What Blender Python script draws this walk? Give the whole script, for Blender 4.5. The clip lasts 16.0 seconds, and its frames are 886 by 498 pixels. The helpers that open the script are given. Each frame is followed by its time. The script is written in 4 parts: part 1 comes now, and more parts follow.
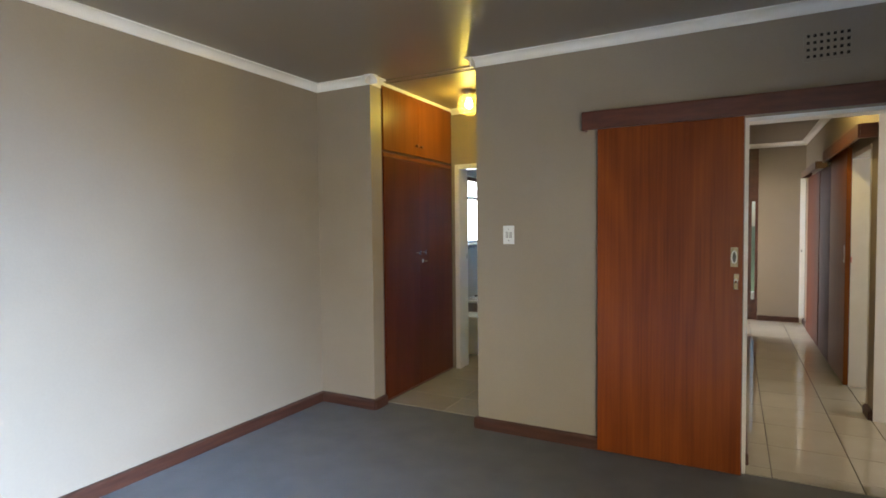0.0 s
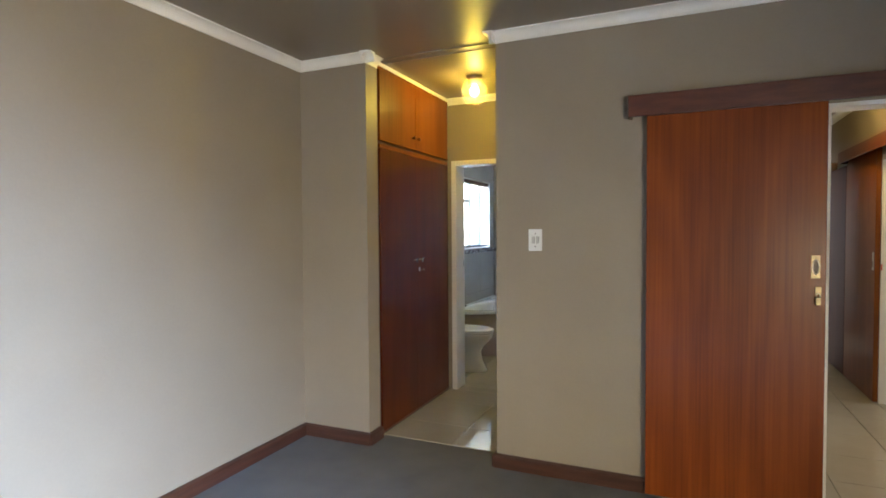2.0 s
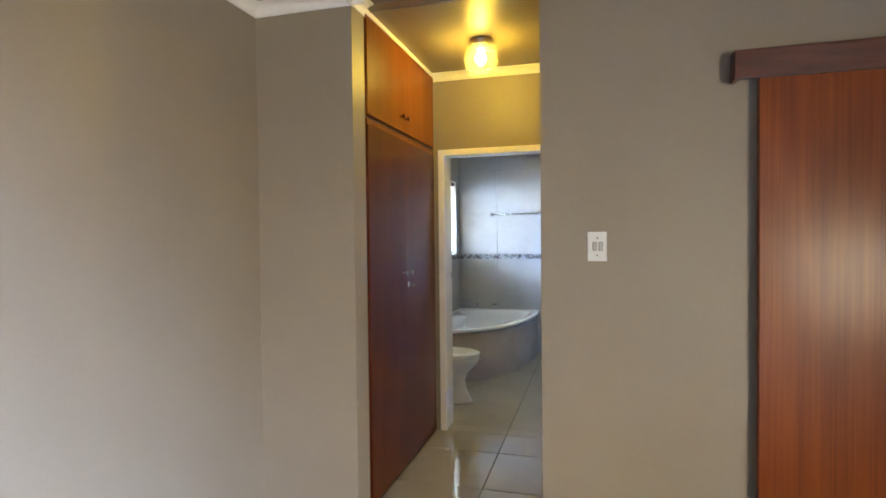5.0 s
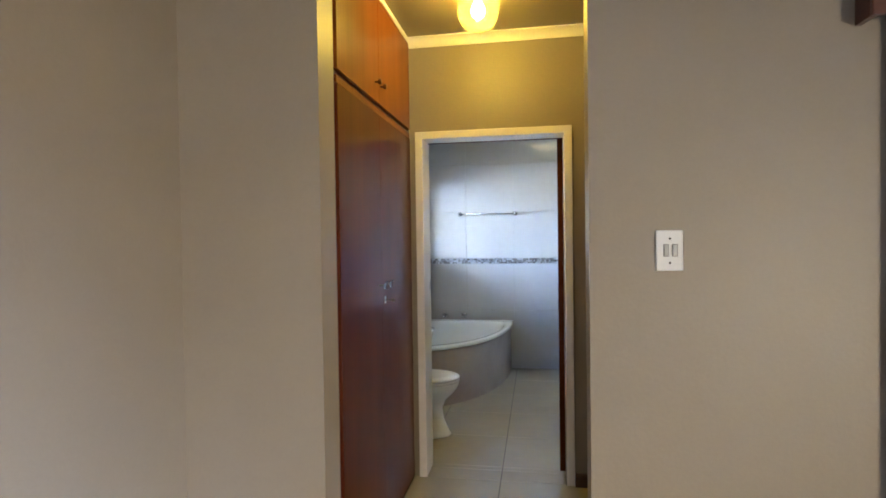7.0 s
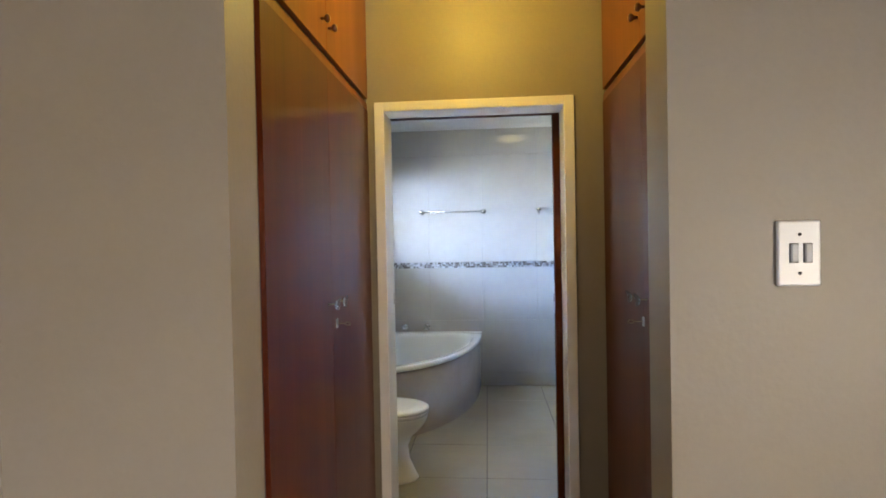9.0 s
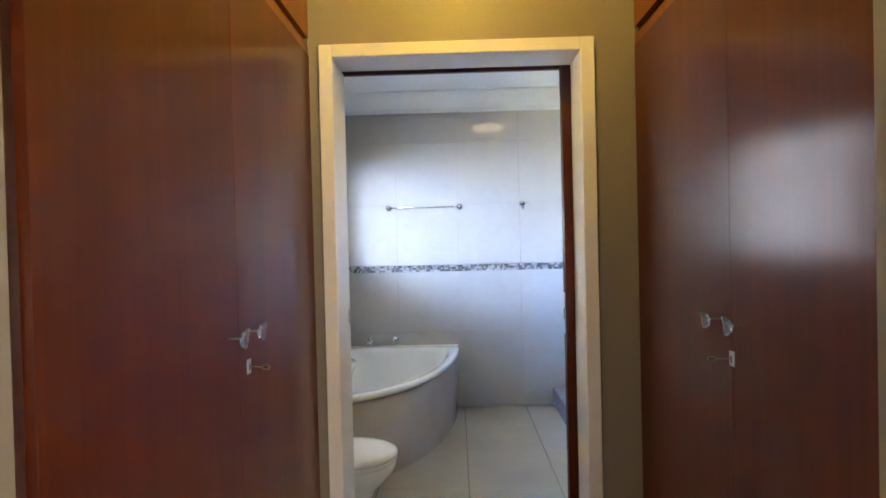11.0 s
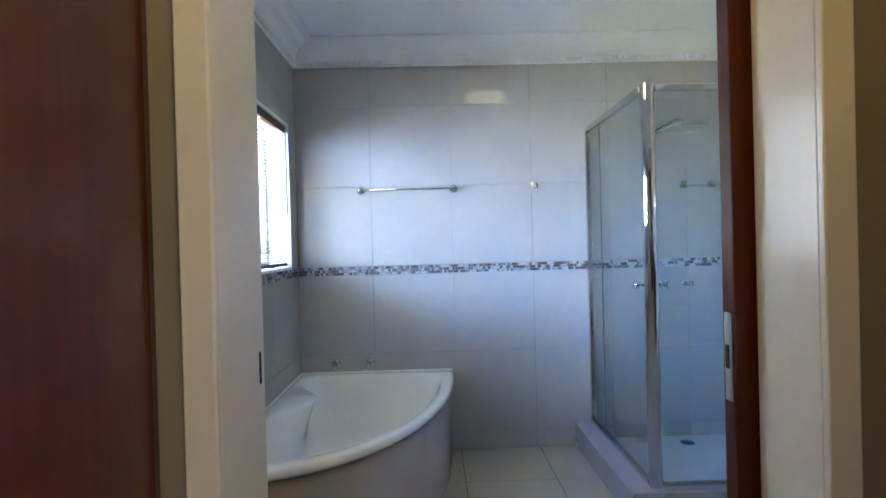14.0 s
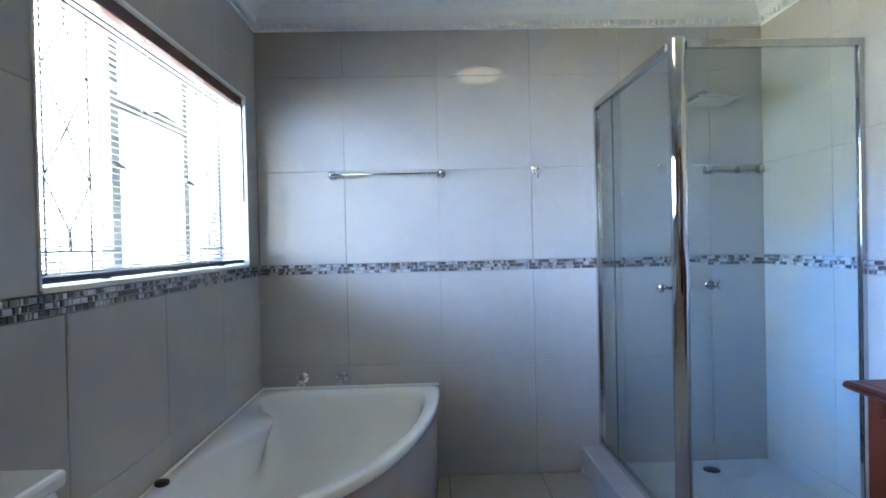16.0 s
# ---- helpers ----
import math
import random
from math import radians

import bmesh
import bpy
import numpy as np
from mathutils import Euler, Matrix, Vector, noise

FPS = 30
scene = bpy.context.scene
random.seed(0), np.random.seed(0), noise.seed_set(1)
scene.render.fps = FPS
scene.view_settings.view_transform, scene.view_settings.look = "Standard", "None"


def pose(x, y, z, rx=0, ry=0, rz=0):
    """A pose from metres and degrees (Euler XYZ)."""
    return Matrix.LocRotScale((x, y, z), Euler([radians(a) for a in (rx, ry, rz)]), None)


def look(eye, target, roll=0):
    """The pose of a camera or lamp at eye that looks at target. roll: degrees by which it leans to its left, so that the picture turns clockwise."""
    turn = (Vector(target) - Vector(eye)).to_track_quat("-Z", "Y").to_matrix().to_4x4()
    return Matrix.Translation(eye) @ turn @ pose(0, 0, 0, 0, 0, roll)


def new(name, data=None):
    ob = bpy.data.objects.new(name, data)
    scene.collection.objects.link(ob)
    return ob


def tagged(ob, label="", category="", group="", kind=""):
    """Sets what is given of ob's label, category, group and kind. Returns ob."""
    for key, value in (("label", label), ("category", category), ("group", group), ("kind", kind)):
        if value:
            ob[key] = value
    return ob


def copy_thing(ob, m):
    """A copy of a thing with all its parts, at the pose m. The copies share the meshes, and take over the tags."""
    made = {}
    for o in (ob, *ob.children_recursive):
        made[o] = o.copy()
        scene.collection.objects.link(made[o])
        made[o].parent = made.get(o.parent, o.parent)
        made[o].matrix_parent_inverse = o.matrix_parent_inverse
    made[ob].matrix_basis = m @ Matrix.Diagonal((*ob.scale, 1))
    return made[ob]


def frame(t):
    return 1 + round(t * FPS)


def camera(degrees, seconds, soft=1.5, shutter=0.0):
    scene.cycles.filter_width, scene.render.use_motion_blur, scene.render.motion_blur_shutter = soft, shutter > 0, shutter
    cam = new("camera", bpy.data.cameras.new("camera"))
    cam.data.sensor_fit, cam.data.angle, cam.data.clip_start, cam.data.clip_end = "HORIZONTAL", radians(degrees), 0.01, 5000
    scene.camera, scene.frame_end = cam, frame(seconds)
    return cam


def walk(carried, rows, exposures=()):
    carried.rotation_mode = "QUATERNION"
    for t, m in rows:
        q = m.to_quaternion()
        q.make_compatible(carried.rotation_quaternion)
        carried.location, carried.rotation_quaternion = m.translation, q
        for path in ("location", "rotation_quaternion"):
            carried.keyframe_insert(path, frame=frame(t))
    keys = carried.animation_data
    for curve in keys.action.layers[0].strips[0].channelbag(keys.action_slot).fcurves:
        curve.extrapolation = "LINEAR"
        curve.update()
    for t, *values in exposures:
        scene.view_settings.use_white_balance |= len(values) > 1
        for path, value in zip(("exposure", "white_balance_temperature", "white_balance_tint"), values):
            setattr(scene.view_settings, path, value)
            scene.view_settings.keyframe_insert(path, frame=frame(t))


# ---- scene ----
cam = camera(78.1, 16.0, soft=1.7)
PATH = [
    (0, (0.496, 0.304, 1.448), (-0.445, 2.067, 1.367), -0.6),
    (0.5, (0.359, 0.39, 1.451), (-0.562, 2.163, 1.371), -0.5),
    (1, (0.181, 0.478, 1.457), (-0.707, 2.268, 1.383), -0.4),
    (1.5, (0.034, 0.566, 1.459), (-0.811, 2.377, 1.387), -0.5),
    (2, (-0.09, 0.688, 1.445), (-0.892, 2.519, 1.379), -0.4),
    (2.5, (-0.237, 0.824, 1.449), (-0.994, 2.674, 1.39), -0.4),
    (3, (-0.366, 0.93, 1.451), (-1.09, 2.793, 1.39), -0.5),
    (3.5, (-0.54, 1.041, 1.454), (-1.216, 2.922, 1.399), -0.5),
    (4, (-0.657, 1.136, 1.446), (-1.287, 3.034, 1.395), -0.5),
    (6.5, (-1.219, 1.875, 1.436), (-1.609, 3.837, 1.397), -0.8),
    (7, (-1.292, 2.051, 1.434), (-1.63, 4.022, 1.397), -0.8),
    (7.5, (-1.351, 2.218, 1.438), (-1.643, 4.197, 1.4), -0.9),
    (8, (-1.407, 2.41, 1.436), (-1.656, 4.394, 1.402), -1.0),
    (8.5, (-1.462, 2.583, 1.441), (-1.666, 4.572, 1.407), -1.1),
    (9, (-1.487, 2.735, 1.426), (-1.65, 4.728, 1.395), -1.1),
    (11.5, (-1.58, 3.631, 1.393), (-1.608, 5.63, 1.372), -1.5),
    (12, (-1.606, 3.833, 1.355), (-1.616, 5.833, 1.349), -1.6),
    (12.5, (-1.632, 4.018, 1.339), (-1.632, 6.018, 1.328), -1.5),
    (13, (-1.67, 4.201, 1.344), (-1.659, 6.201, 1.331), -1.5),
    (13.5, (-1.683, 4.345, 1.342), (-1.659, 6.345, 1.326), -1.5),
    (14, (-1.664, 4.517, 1.338), (-1.629, 6.516, 1.323), -1.5),
    (14.5, (-1.639, 4.66, 1.321), (-1.597, 6.66, 1.309), -1.5),
    (15, (-1.629, 4.784, 1.312), (-1.582, 6.783, 1.297), -1.5),
    (15.5, (-1.615, 4.906, 1.322), (-1.568, 6.905, 1.302), -1.4),
    (16, (-1.6, 5.018, 1.316), (-1.548, 7.018, 1.293), -1.3),
]
walk(cam, [(t, look(eye, target, roll)) for t, eye, target, roll in PATH],
     exposures=[(0.0, -0.28, 6250, 9), (3.0, -0.10, 6450, 12), (7.0, -0.01, 6500, 15), (9.5, 0.06, 6500, 17), (11.5, 0.28, 6360, 19),
                (12.8, 0.07, 6160, 17), (14.2, -0.31, 5930, 16), (15.3, -0.55, 5940, 15), (16.0, -0.39, 6020, 15)])

# ---- light ----
world = bpy.data.worlds.new("sky")
scene.world = world
world.use_nodes = True
wn = world.node_tree
sky = wn.nodes.new("ShaderNodeTexSky")
sky.sky_type, sky.sun_disc = "NISHITA", False
sky.sun_elevation, sky.sun_rotation = radians(48), radians(70)
wn.links.new(sky.outputs["Color"], wn.nodes["Background"].inputs["Color"])
wn.nodes["Background"].inputs["Strength"].default_value = 0.12


def lamp(name, kind, m, power, colour, size=0.1, size_y=None, spread=180):
    data = bpy.data.lights.new(name, kind)
    data.energy, data.color = power, colour
    if kind == "AREA":
        data.shape, data.size, data.size_y, data.spread = "RECTANGLE", size, size_y or size, radians(spread)
    elif kind == "SUN":
        data.angle = radians(0.6)
    else:
        data.shadow_soft_size = size
    ob = new(name, data)
    ob.matrix_world = m
    return ob


lamp("sun", "SUN", look((0, 0, 20), (-8.5, -3.0, 11)), 3.0, (1.0, 0.95, 0.88))
# daylight standing in the window openings, and one added fill for the bedroom
lamp("bedroom_sky_light", "AREA", look((2.25, -0.75, 1.75), (-2.56, 0.50, -1.00)), 720, (0.40, 0.605, 1.0), 2.0, 1.3, spread=76)
# warm fill added beside the sky light, aimed down to lift the whole bedroom
lamp("bedroom_garden_light", "AREA", look((2.25, -0.75, 0.95), (0.9, 0.55, 0.12)), 255, (1.0, 0.86, 0.60), 2.0, 0.9, spread=118)
lamp("bathroom_sky_light", "AREA", look((-4.5, 5.6, 1.95), (-1.5, 8.0, 1.25)), 470, (0.41, 0.64, 1.0), 2.5, 0.9)
lamp("bathroom_high_sky_light", "AREA", look((-3.2, 7.14, 1.95), (-2.2, 7.14, 1.68)), 330, (0.13, 0.40, 1.0), 2.2, 1.5, spread=62)
lamp("bathroom_garden_light", "AREA", look((-3.18, 7.14, 1.45), (-2.2, 7.14, 2.00)), 295, (1.0, 0.94, 0.33), 2.2, 1.5, spread=110)
lamp("hall_window_light", "AREA", look((3.35, 4.45, 1.5), (1.5, 5.25, 1.1)), 42, (1.0, 0.86, 0.72), 0.7, 1.4)
lamp("side_room_light", "AREA", look((3.35, 6.6, 1.5), (1.4, 5.8, 0.9)), 32, (1.0, 0.96, 0.90), 1.2, 1.3)
lamp("garden_door_light", "AREA", look((0.0, 8.85, 1.25), (1.1, 9.30, 1.1)), 30, (1.0, 0.84, 0.70), 0.6, 1.7)
# lamps that hang in the place
lamp("passage_bulb_light", "POINT", pose(-1.553, 4.65, 2.51), 20, (1.0, 0.70, 0.06), 0.035)
lamp("hall_bulb_light", "POINT", pose(0.95, 5.8, 2.47), 30, (1.0, 0.74, 0.26), 0.035)

# ---- materials ----


def shade(name, low, high, rough=0.5, metal=0.0, scale=8.0, stretch=(1, 1, 1), bump=0.0, bump_scale=60.0, coat=0.0,
          rough_vary=0.08, island=0.0, per_object=0.0, spec=0.5, distort=0.0):
    """A surface that wanders between two colours at two scales, with fine relief."""
    m = bpy.data.materials.new(name)
    m.use_nodes = True
    nt = m.node_tree
    n, link = nt.nodes, nt.links.new
    p = n["Principled BSDF"]
    geo = n.new("ShaderNodeNewGeometry")
    mp = n.new("ShaderNodeMapping")
    mp.inputs["Scale"].default_value = stretch
    link(geo.outputs["Position"], mp.inputs["Vector"])
    big = n.new("ShaderNodeTexNoise")
    big.inputs["Scale"].default_value, big.inputs["Detail"].default_value = scale, 6.0
    big.inputs["Distortion"].default_value = distort
    link(mp.outputs["Vector"], big.inputs["Vector"])
    fine = n.new("ShaderNodeTexNoise")
    fine.inputs["Scale"].default_value, fine.inputs["Detail"].default_value = bump_scale, 4.0
    link(mp.outputs["Vector"], fine.inputs["Vector"])
    add = n.new("ShaderNodeMath")
    add.operation = "MULTIPLY_ADD"
    add.inputs[1].default_value = 0.3
    link(fine.outputs["Fac"], add.inputs[0])
    link(big.outputs["Fac"], add.inputs[2])
    value = add.outputs[0]
    if island or per_object:
        src = geo.outputs["Random Per Island"] if island else n.new("ShaderNodeObjectInfo").outputs["Random"]
        more = n.new("ShaderNodeMath")
        more.operation = "MULTIPLY_ADD"
        more.inputs[1].default_value = island or per_object
        link(src, more.inputs[0])
        link(value, more.inputs[2])
        less = n.new("ShaderNodeMath")
        less.operation = "SUBTRACT"
        less.inputs[1].default_value = (island or per_object) / 2
        link(more.outputs[0], less.inputs[0])
        value = less.outputs[0]
    ramp = n.new("ShaderNodeValToRGB")
    ramp.color_ramp.elements[0].position, ramp.color_ramp.elements[1].position = 0.40, 0.90
    ramp.color_ramp.elements[0].color, ramp.color_ramp.elements[1].color = (*low, 1), (*high, 1)
    link(value, ramp.inputs["Fac"])
    link(ramp.outputs["Color"], p.inputs["Base Color"])
    rr = n.new("ShaderNodeMapRange")
    rr.inputs["To Min"].default_value, rr.inputs["To Max"].default_value = max(rough - rough_vary, 0.02), rough + rough_vary
    link(big.outputs["Fac"], rr.inputs["Value"])
    link(rr.outputs["Result"], p.inputs["Roughness"])
    p.inputs["Metallic"].default_value, p.inputs["Coat Weight"].default_value = metal, coat
    p.inputs["Coat Roughness"].default_value = 0.25
    p.inputs["Specular IOR Level"].default_value = spec
    if bump:
        b = n.new("ShaderNodeBump")
        b.inputs["Strength"].default_value, b.inputs["Distance"].default_value = bump, 0.004
        link(fine.outputs["Fac"], b.inputs["Height"])
        link(b.outputs["Normal"], p.inputs["Normal"])
    return m


def clear(name, tint, rough=0.0, ior=1.45):
    m = bpy.data.materials.new(name)
    m.use_nodes = True
    p = m.node_tree.nodes["Principled BSDF"]
    p.inputs["Base Color"].default_value = (*tint, 1)
    p.inputs["Transmission Weight"].default_value, p.inputs["Roughness"].default_value, p.inputs["IOR"].default_value = 1.0, rough, ior
    return m


def glow(name, colour, strength):
    m = bpy.data.materials.new(name)
    m.use_nodes = True
    p = m.node_tree.nodes["Principled BSDF"]
    p.inputs["Base Color"].default_value = (*colour, 1)
    p.inputs["Emission Color"].default_value, p.inputs["Emission Strength"].default_value = (*colour, 1), strength
    return m


BEIGE = shade("beige_wall_paint", (0.232, 0.193, 0.143), (0.264, 0.220, 0.165), 0.50, scale=1.6, bump=0.17, bump_scale=70)
# cream darkened: the weak light on the ceiling is put into this colour
CEILING = shade("dimmed_cream_ceiling_paint", (0.200, 0.163, 0.120), (0.226, 0.186, 0.140), 0.34, scale=2.0, bump=0.1, bump_scale=70)
WHITE = shade("white_paint", (0.74, 0.72, 0.68), (0.80, 0.79, 0.76), 0.45, scale=4, bump=0.1)
BATHWHITE = shade("white_ceiling_paint", (0.78, 0.79, 0.80), (0.82, 0.83, 0.84), 0.6, scale=3, bump=0.1)
CREAM = shade("cream_gloss_enamel", (0.75, 0.72, 0.685), (0.81, 0.78, 0.745), 0.20, scale=6, bump=0.03, bump_scale=40, rough_vary=0.02)
CARPET = shade("grey_carpet", (0.150, 0.150, 0.146), (0.185, 0.184, 0.178), 0.95, scale=5.0, bump=1.0, bump_scale=420, spec=0.1)


def veneer(name, low, high, rough, gloss, rings=34.0, reach=0.55, haze=0.05):
    """Varnished veneer: flame figure from the contours of a drawn-out noise, fine pores, and a coat that is not quite flat."""
    m = bpy.data.materials.new(name)
    m.use_nodes = True
    n, link = m.node_tree.nodes, m.node_tree.links.new
    p = n["Principled BSDF"]
    geo, info = n.new("ShaderNodeNewGeometry"), n.new("ShaderNodeObjectInfo")

    def math_node(op, a, b):
        k = n.new("ShaderNodeMath")
        k.operation = op
        for slot, v in ((0, a), (1, b)):
            if isinstance(v, (int, float)):
                k.inputs[slot].default_value = v
            else:
                link(v, k.inputs[slot])
        return k.outputs[0]

    def noise(stretch, scale, detail, shift=0.0):
        mp, tx = n.new("ShaderNodeMapping"), n.new("ShaderNodeTexNoise")
        mp.inputs["Scale"].default_value = stretch
        link(geo.outputs["Position"], mp.inputs["Vector"])
        tx.noise_dimensions = "4D"
        tx.inputs["Scale"].default_value, tx.inputs["Detail"].default_value = scale, detail
        link(math_node("MULTIPLY", info.outputs["Random"], shift), tx.inputs["W"])
        link(mp.outputs["Vector"], tx.inputs["Vector"])
        return tx.outputs["Fac"]

    figure = noise((3.4, 3.4, 0.34), 1.0, 1.6, 9.0)
    flame = math_node("SINE", math_node("MULTIPLY", figure, rings), 0.0)
    pores = noise((90.0, 90.0, 1.6), 1.0, 3.0, 9.0)
    cloud = noise((1.6, 1.6, 0.8), 1.0, 3.0, 9.0)
    value = math_node("MULTIPLY_ADD", flame, 0.13 * reach)
    value.node.inputs[2].default_value = 0.5
    value = math_node("ADD", value, math_node("MULTIPLY", math_node("SUBTRACT", pores, 0.5), 1.1 * reach))
    value = math_node("ADD", value, math_node("MULTIPLY", math_node("SUBTRACT", cloud, 0.5), 1.0))
    ramp = n.new("ShaderNodeValToRGB")
    ramp.color_ramp.elements[0].position, ramp.color_ramp.elements[1].position = 0.12, 0.88
    ramp.color_ramp.elements[0].color, ramp.color_ramp.elements[1].color = (*low, 1), (*high, 1)
    link(value, ramp.inputs["Fac"])
    link(ramp.outputs["Color"], p.inputs["Base Color"])
    p.inputs["Roughness"].default_value, p.inputs["Specular IOR Level"].default_value = rough, 0.12
    p.inputs["Coat Weight"].default_value = gloss
    link(math_node("MULTIPLY_ADD", cloud, 0.12), p.inputs["Coat Roughness"])
    p.inputs["Coat Roughness"].links[0].from_node.inputs[2].default_value = haze
    waves = noise((26.0, 26.0, 1.3), 1.0, 2.0, 9.0)
    b = n.new("ShaderNodeBump")
    b.inputs["Strength"].default_value, b.inputs["Distance"].default_value = 0.10, 0.004
    link(waves, b.inputs["Height"])
    link(b.outputs["Normal"], p.inputs["Coat Normal"])
    link(b.outputs["Normal"], p.inputs["Normal"])
    return m


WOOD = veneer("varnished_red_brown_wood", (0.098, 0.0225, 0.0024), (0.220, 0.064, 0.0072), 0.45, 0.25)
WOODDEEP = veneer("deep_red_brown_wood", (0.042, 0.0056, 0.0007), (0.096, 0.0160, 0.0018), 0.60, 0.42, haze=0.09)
DOORWOOD = veneer("flame_figured_door_veneer", (0.092, 0.0150, 0.0019), (0.255, 0.060, 0.0066), 0.42, 0.22, 42.0, 0.6, 0.20)
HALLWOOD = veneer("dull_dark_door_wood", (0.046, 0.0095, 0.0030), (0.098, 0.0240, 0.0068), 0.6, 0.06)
WASHWOOD = veneer("dark_red_washstand_wood", (0.026, 0.0034, 0.0008), (0.072, 0.0110, 0.0020), 0.5, 0.16)
WOODDARK = shade("dark_stained_wood", (0.048, 0.0115, 0.0055), (0.105, 0.029, 0.0135), 0.35, scale=5.0, stretch=(1, 1, 6), bump=0.12,
                 bump_scale=22, coat=0.25)
SKIRT = shade("brown_skirting_wood", (0.035, 0.013, 0.008), (0.075, 0.028, 0.016), 0.40, scale=6.0, stretch=(0.6, 0.6, 9), bump=0.1,
              bump_scale=20, coat=0.3)
TILE = shade("glazed_wall_tile", (0.395, 0.372, 0.346), (0.448, 0.424, 0.398), 0.05, scale=2.5, bump=0.02, bump_scale=14, per_object=0.06, rough_vary=0.02)
GROUT = shade("grey_grout", (0.32, 0.31, 0.30), (0.42, 0.41, 0.395), 0.8, scale=20, bump=0.3)
DARKGROUT = shade("dark_floor_grout", (0.075, 0.068, 0.060), (0.125, 0.115, 0.102), 0.85, scale=20, bump=0.3)
FLOORTILE = shade("polished_cream_floor_tile", (0.36, 0.327, 0.260), (0.42, 0.382, 0.310), 0.035, scale=2.2, bump=0.02, bump_scale=12,
                  per_object=0.12, rough_vary=0.02, spec=0.75)
TAUPE = shade("taupe_tile", (0.30, 0.25, 0.22), (0.36, 0.31, 0.275), 0.22, scale=3, bump=0.03, bump_scale=20)
TRAYTILE = shade("pale_marbled_tile", (0.42, 0.40, 0.38), (0.56, 0.55, 0.53), 0.3, scale=5, bump=0.05, bump_scale=30, distort=1.2)
KERBTILE = shade("mauve_grey_tile", (0.29, 0.255, 0.26), (0.34, 0.305, 0.305), 0.25, scale=3, bump=0.03, bump_scale=20)
MOSAIC = shade("glass_mosaic", (0.16, 0.14, 0.13), (0.64, 0.64, 0.66), 0.12, scale=25, island=1.2, metal=0.25)
PORCELAIN = shade("white_porcelain", (0.80, 0.80, 0.78), (0.84, 0.84, 0.82), 0.10, scale=3, rough_vary=0.03)
ACRYLIC = shade("white_acrylic", (0.80, 0.81, 0.80), (0.84, 0.85, 0.84), 0.13, scale=3, rough_vary=0.03)
CHROME = shade("chrome", (0.55, 0.56, 0.58), (0.64, 0.65, 0.66), 0.07, metal=1.0, scale=12, rough_vary=0.03)
STEEL = shade("worn_steel", (0.42, 0.40, 0.36), (0.56, 0.54, 0.50), 0.32, metal=1.0, scale=20)
BRASS = shade("tarnished_brass", (0.20, 0.155, 0.085), (0.36, 0.29, 0.17), 0.38, metal=1.0, scale=25)
IRON = shade("dark_iron", (0.05, 0.045, 0.04), (0.10, 0.09, 0.08), 0.45, metal=1.0, scale=20)
PLASTIC = shade("white_switch_plastic", (0.66, 0.67, 0.67), (0.71, 0.72, 0.72), 0.32, scale=8, spec=0.35)
GAPSHADE = shade("switch_gap_shade_grey", (0.16, 0.16, 0.155), (0.20, 0.20, 0.19), 0.5, scale=8)
ROCKER = shade("grey_white_rocker", (0.42, 0.43, 0.43), (0.48, 0.49, 0.49), 0.5, scale=8)
BLACK = shade("black_rubber", (0.012, 0.012, 0.013), (0.025, 0.025, 0.026), 0.5, scale=20)
# for flat pieces in place of holes; their shade is this near-black
HOLESHADE = shade("hole_shade_black", (0.010, 0.009, 0.008), (0.016, 0.014, 0.012), 0.9, scale=20)
SLAT = shade("white_blind_slat", (0.56, 0.55, 0.53), (0.62, 0.61, 0.59), 0.4, scale=6)
BARS = shade("grey_window_steel", (0.10, 0.10, 0.10), (0.14, 0.14, 0.14), 0.4, scale=10)
# white frame paint darkened; the shade of its backlit face is in the colour
STEELPAINT = shade("backlit_shaded_window_paint", (0.20, 0.195, 0.185), (0.26, 0.255, 0.24), 0.45, scale=10)
GRASS = shade("garden_grass", (0.04, 0.07, 0.02), (0.09, 0.12, 0.04), 0.9, scale=1.5, bump=0.5)
GLASS = clear("clear_window_glass", (0.97, 0.99, 0.98))


def thin_glass(name, tint):
    """Flat pane glass: the light goes straight on, tinted, and the face shines by Fresnel."""
    m = bpy.data.materials.new(name)
    m.use_nodes = True
    n, link = m.node_tree.nodes, m.node_tree.links.new
    through_, shine, mix, facing = (n.new("Shader" + k) for k in ("NodeBsdfTransparent", "NodeBsdfGlossy", "NodeMixShader", "NodeLayerWeight"))
    power, gain = n.new("ShaderNodeMath"), n.new("ShaderNodeMath")
    power.operation, gain.operation = "POWER", "MULTIPLY_ADD"
    power.inputs[1].default_value, gain.inputs[1].default_value, gain.inputs[2].default_value = 5.0, 0.9, 0.035
    facing.inputs["Blend"].default_value = 0.5
    through_.inputs["Color"].default_value = (*tint, 1)
    shine.inputs["Roughness"].default_value = 0.01
    link(facing.outputs["Facing"], power.inputs[0])
    link(power.outputs[0], gain.inputs[0])
    link(gain.outputs[0], mix.inputs[0])
    link(through_.outputs[0], mix.inputs[1])
    link(shine.outputs[0], mix.inputs[2])
    link(mix.outputs[0], n["Material Output"].inputs["Surface"])
    return m


SHGLASS = thin_glass("shower_glass", (0.905, 0.945, 0.955))
GLOBE = bpy.data.materials.new("thin_lamp_glass")
GLOBE.use_nodes = True
gn = GLOBE.node_tree
t_, s_, g_ = (gn.nodes.new("ShaderNodeBsdf" + k) for k in ("Transparent", "Translucent", "Glossy"))
s_.inputs["Color"].default_value, g_.inputs["Roughness"].default_value = (1.0, 0.97, 0.88, 1), 0.05
m1, m2 = gn.nodes.new("ShaderNodeMixShader"), gn.nodes.new("ShaderNodeMixShader")
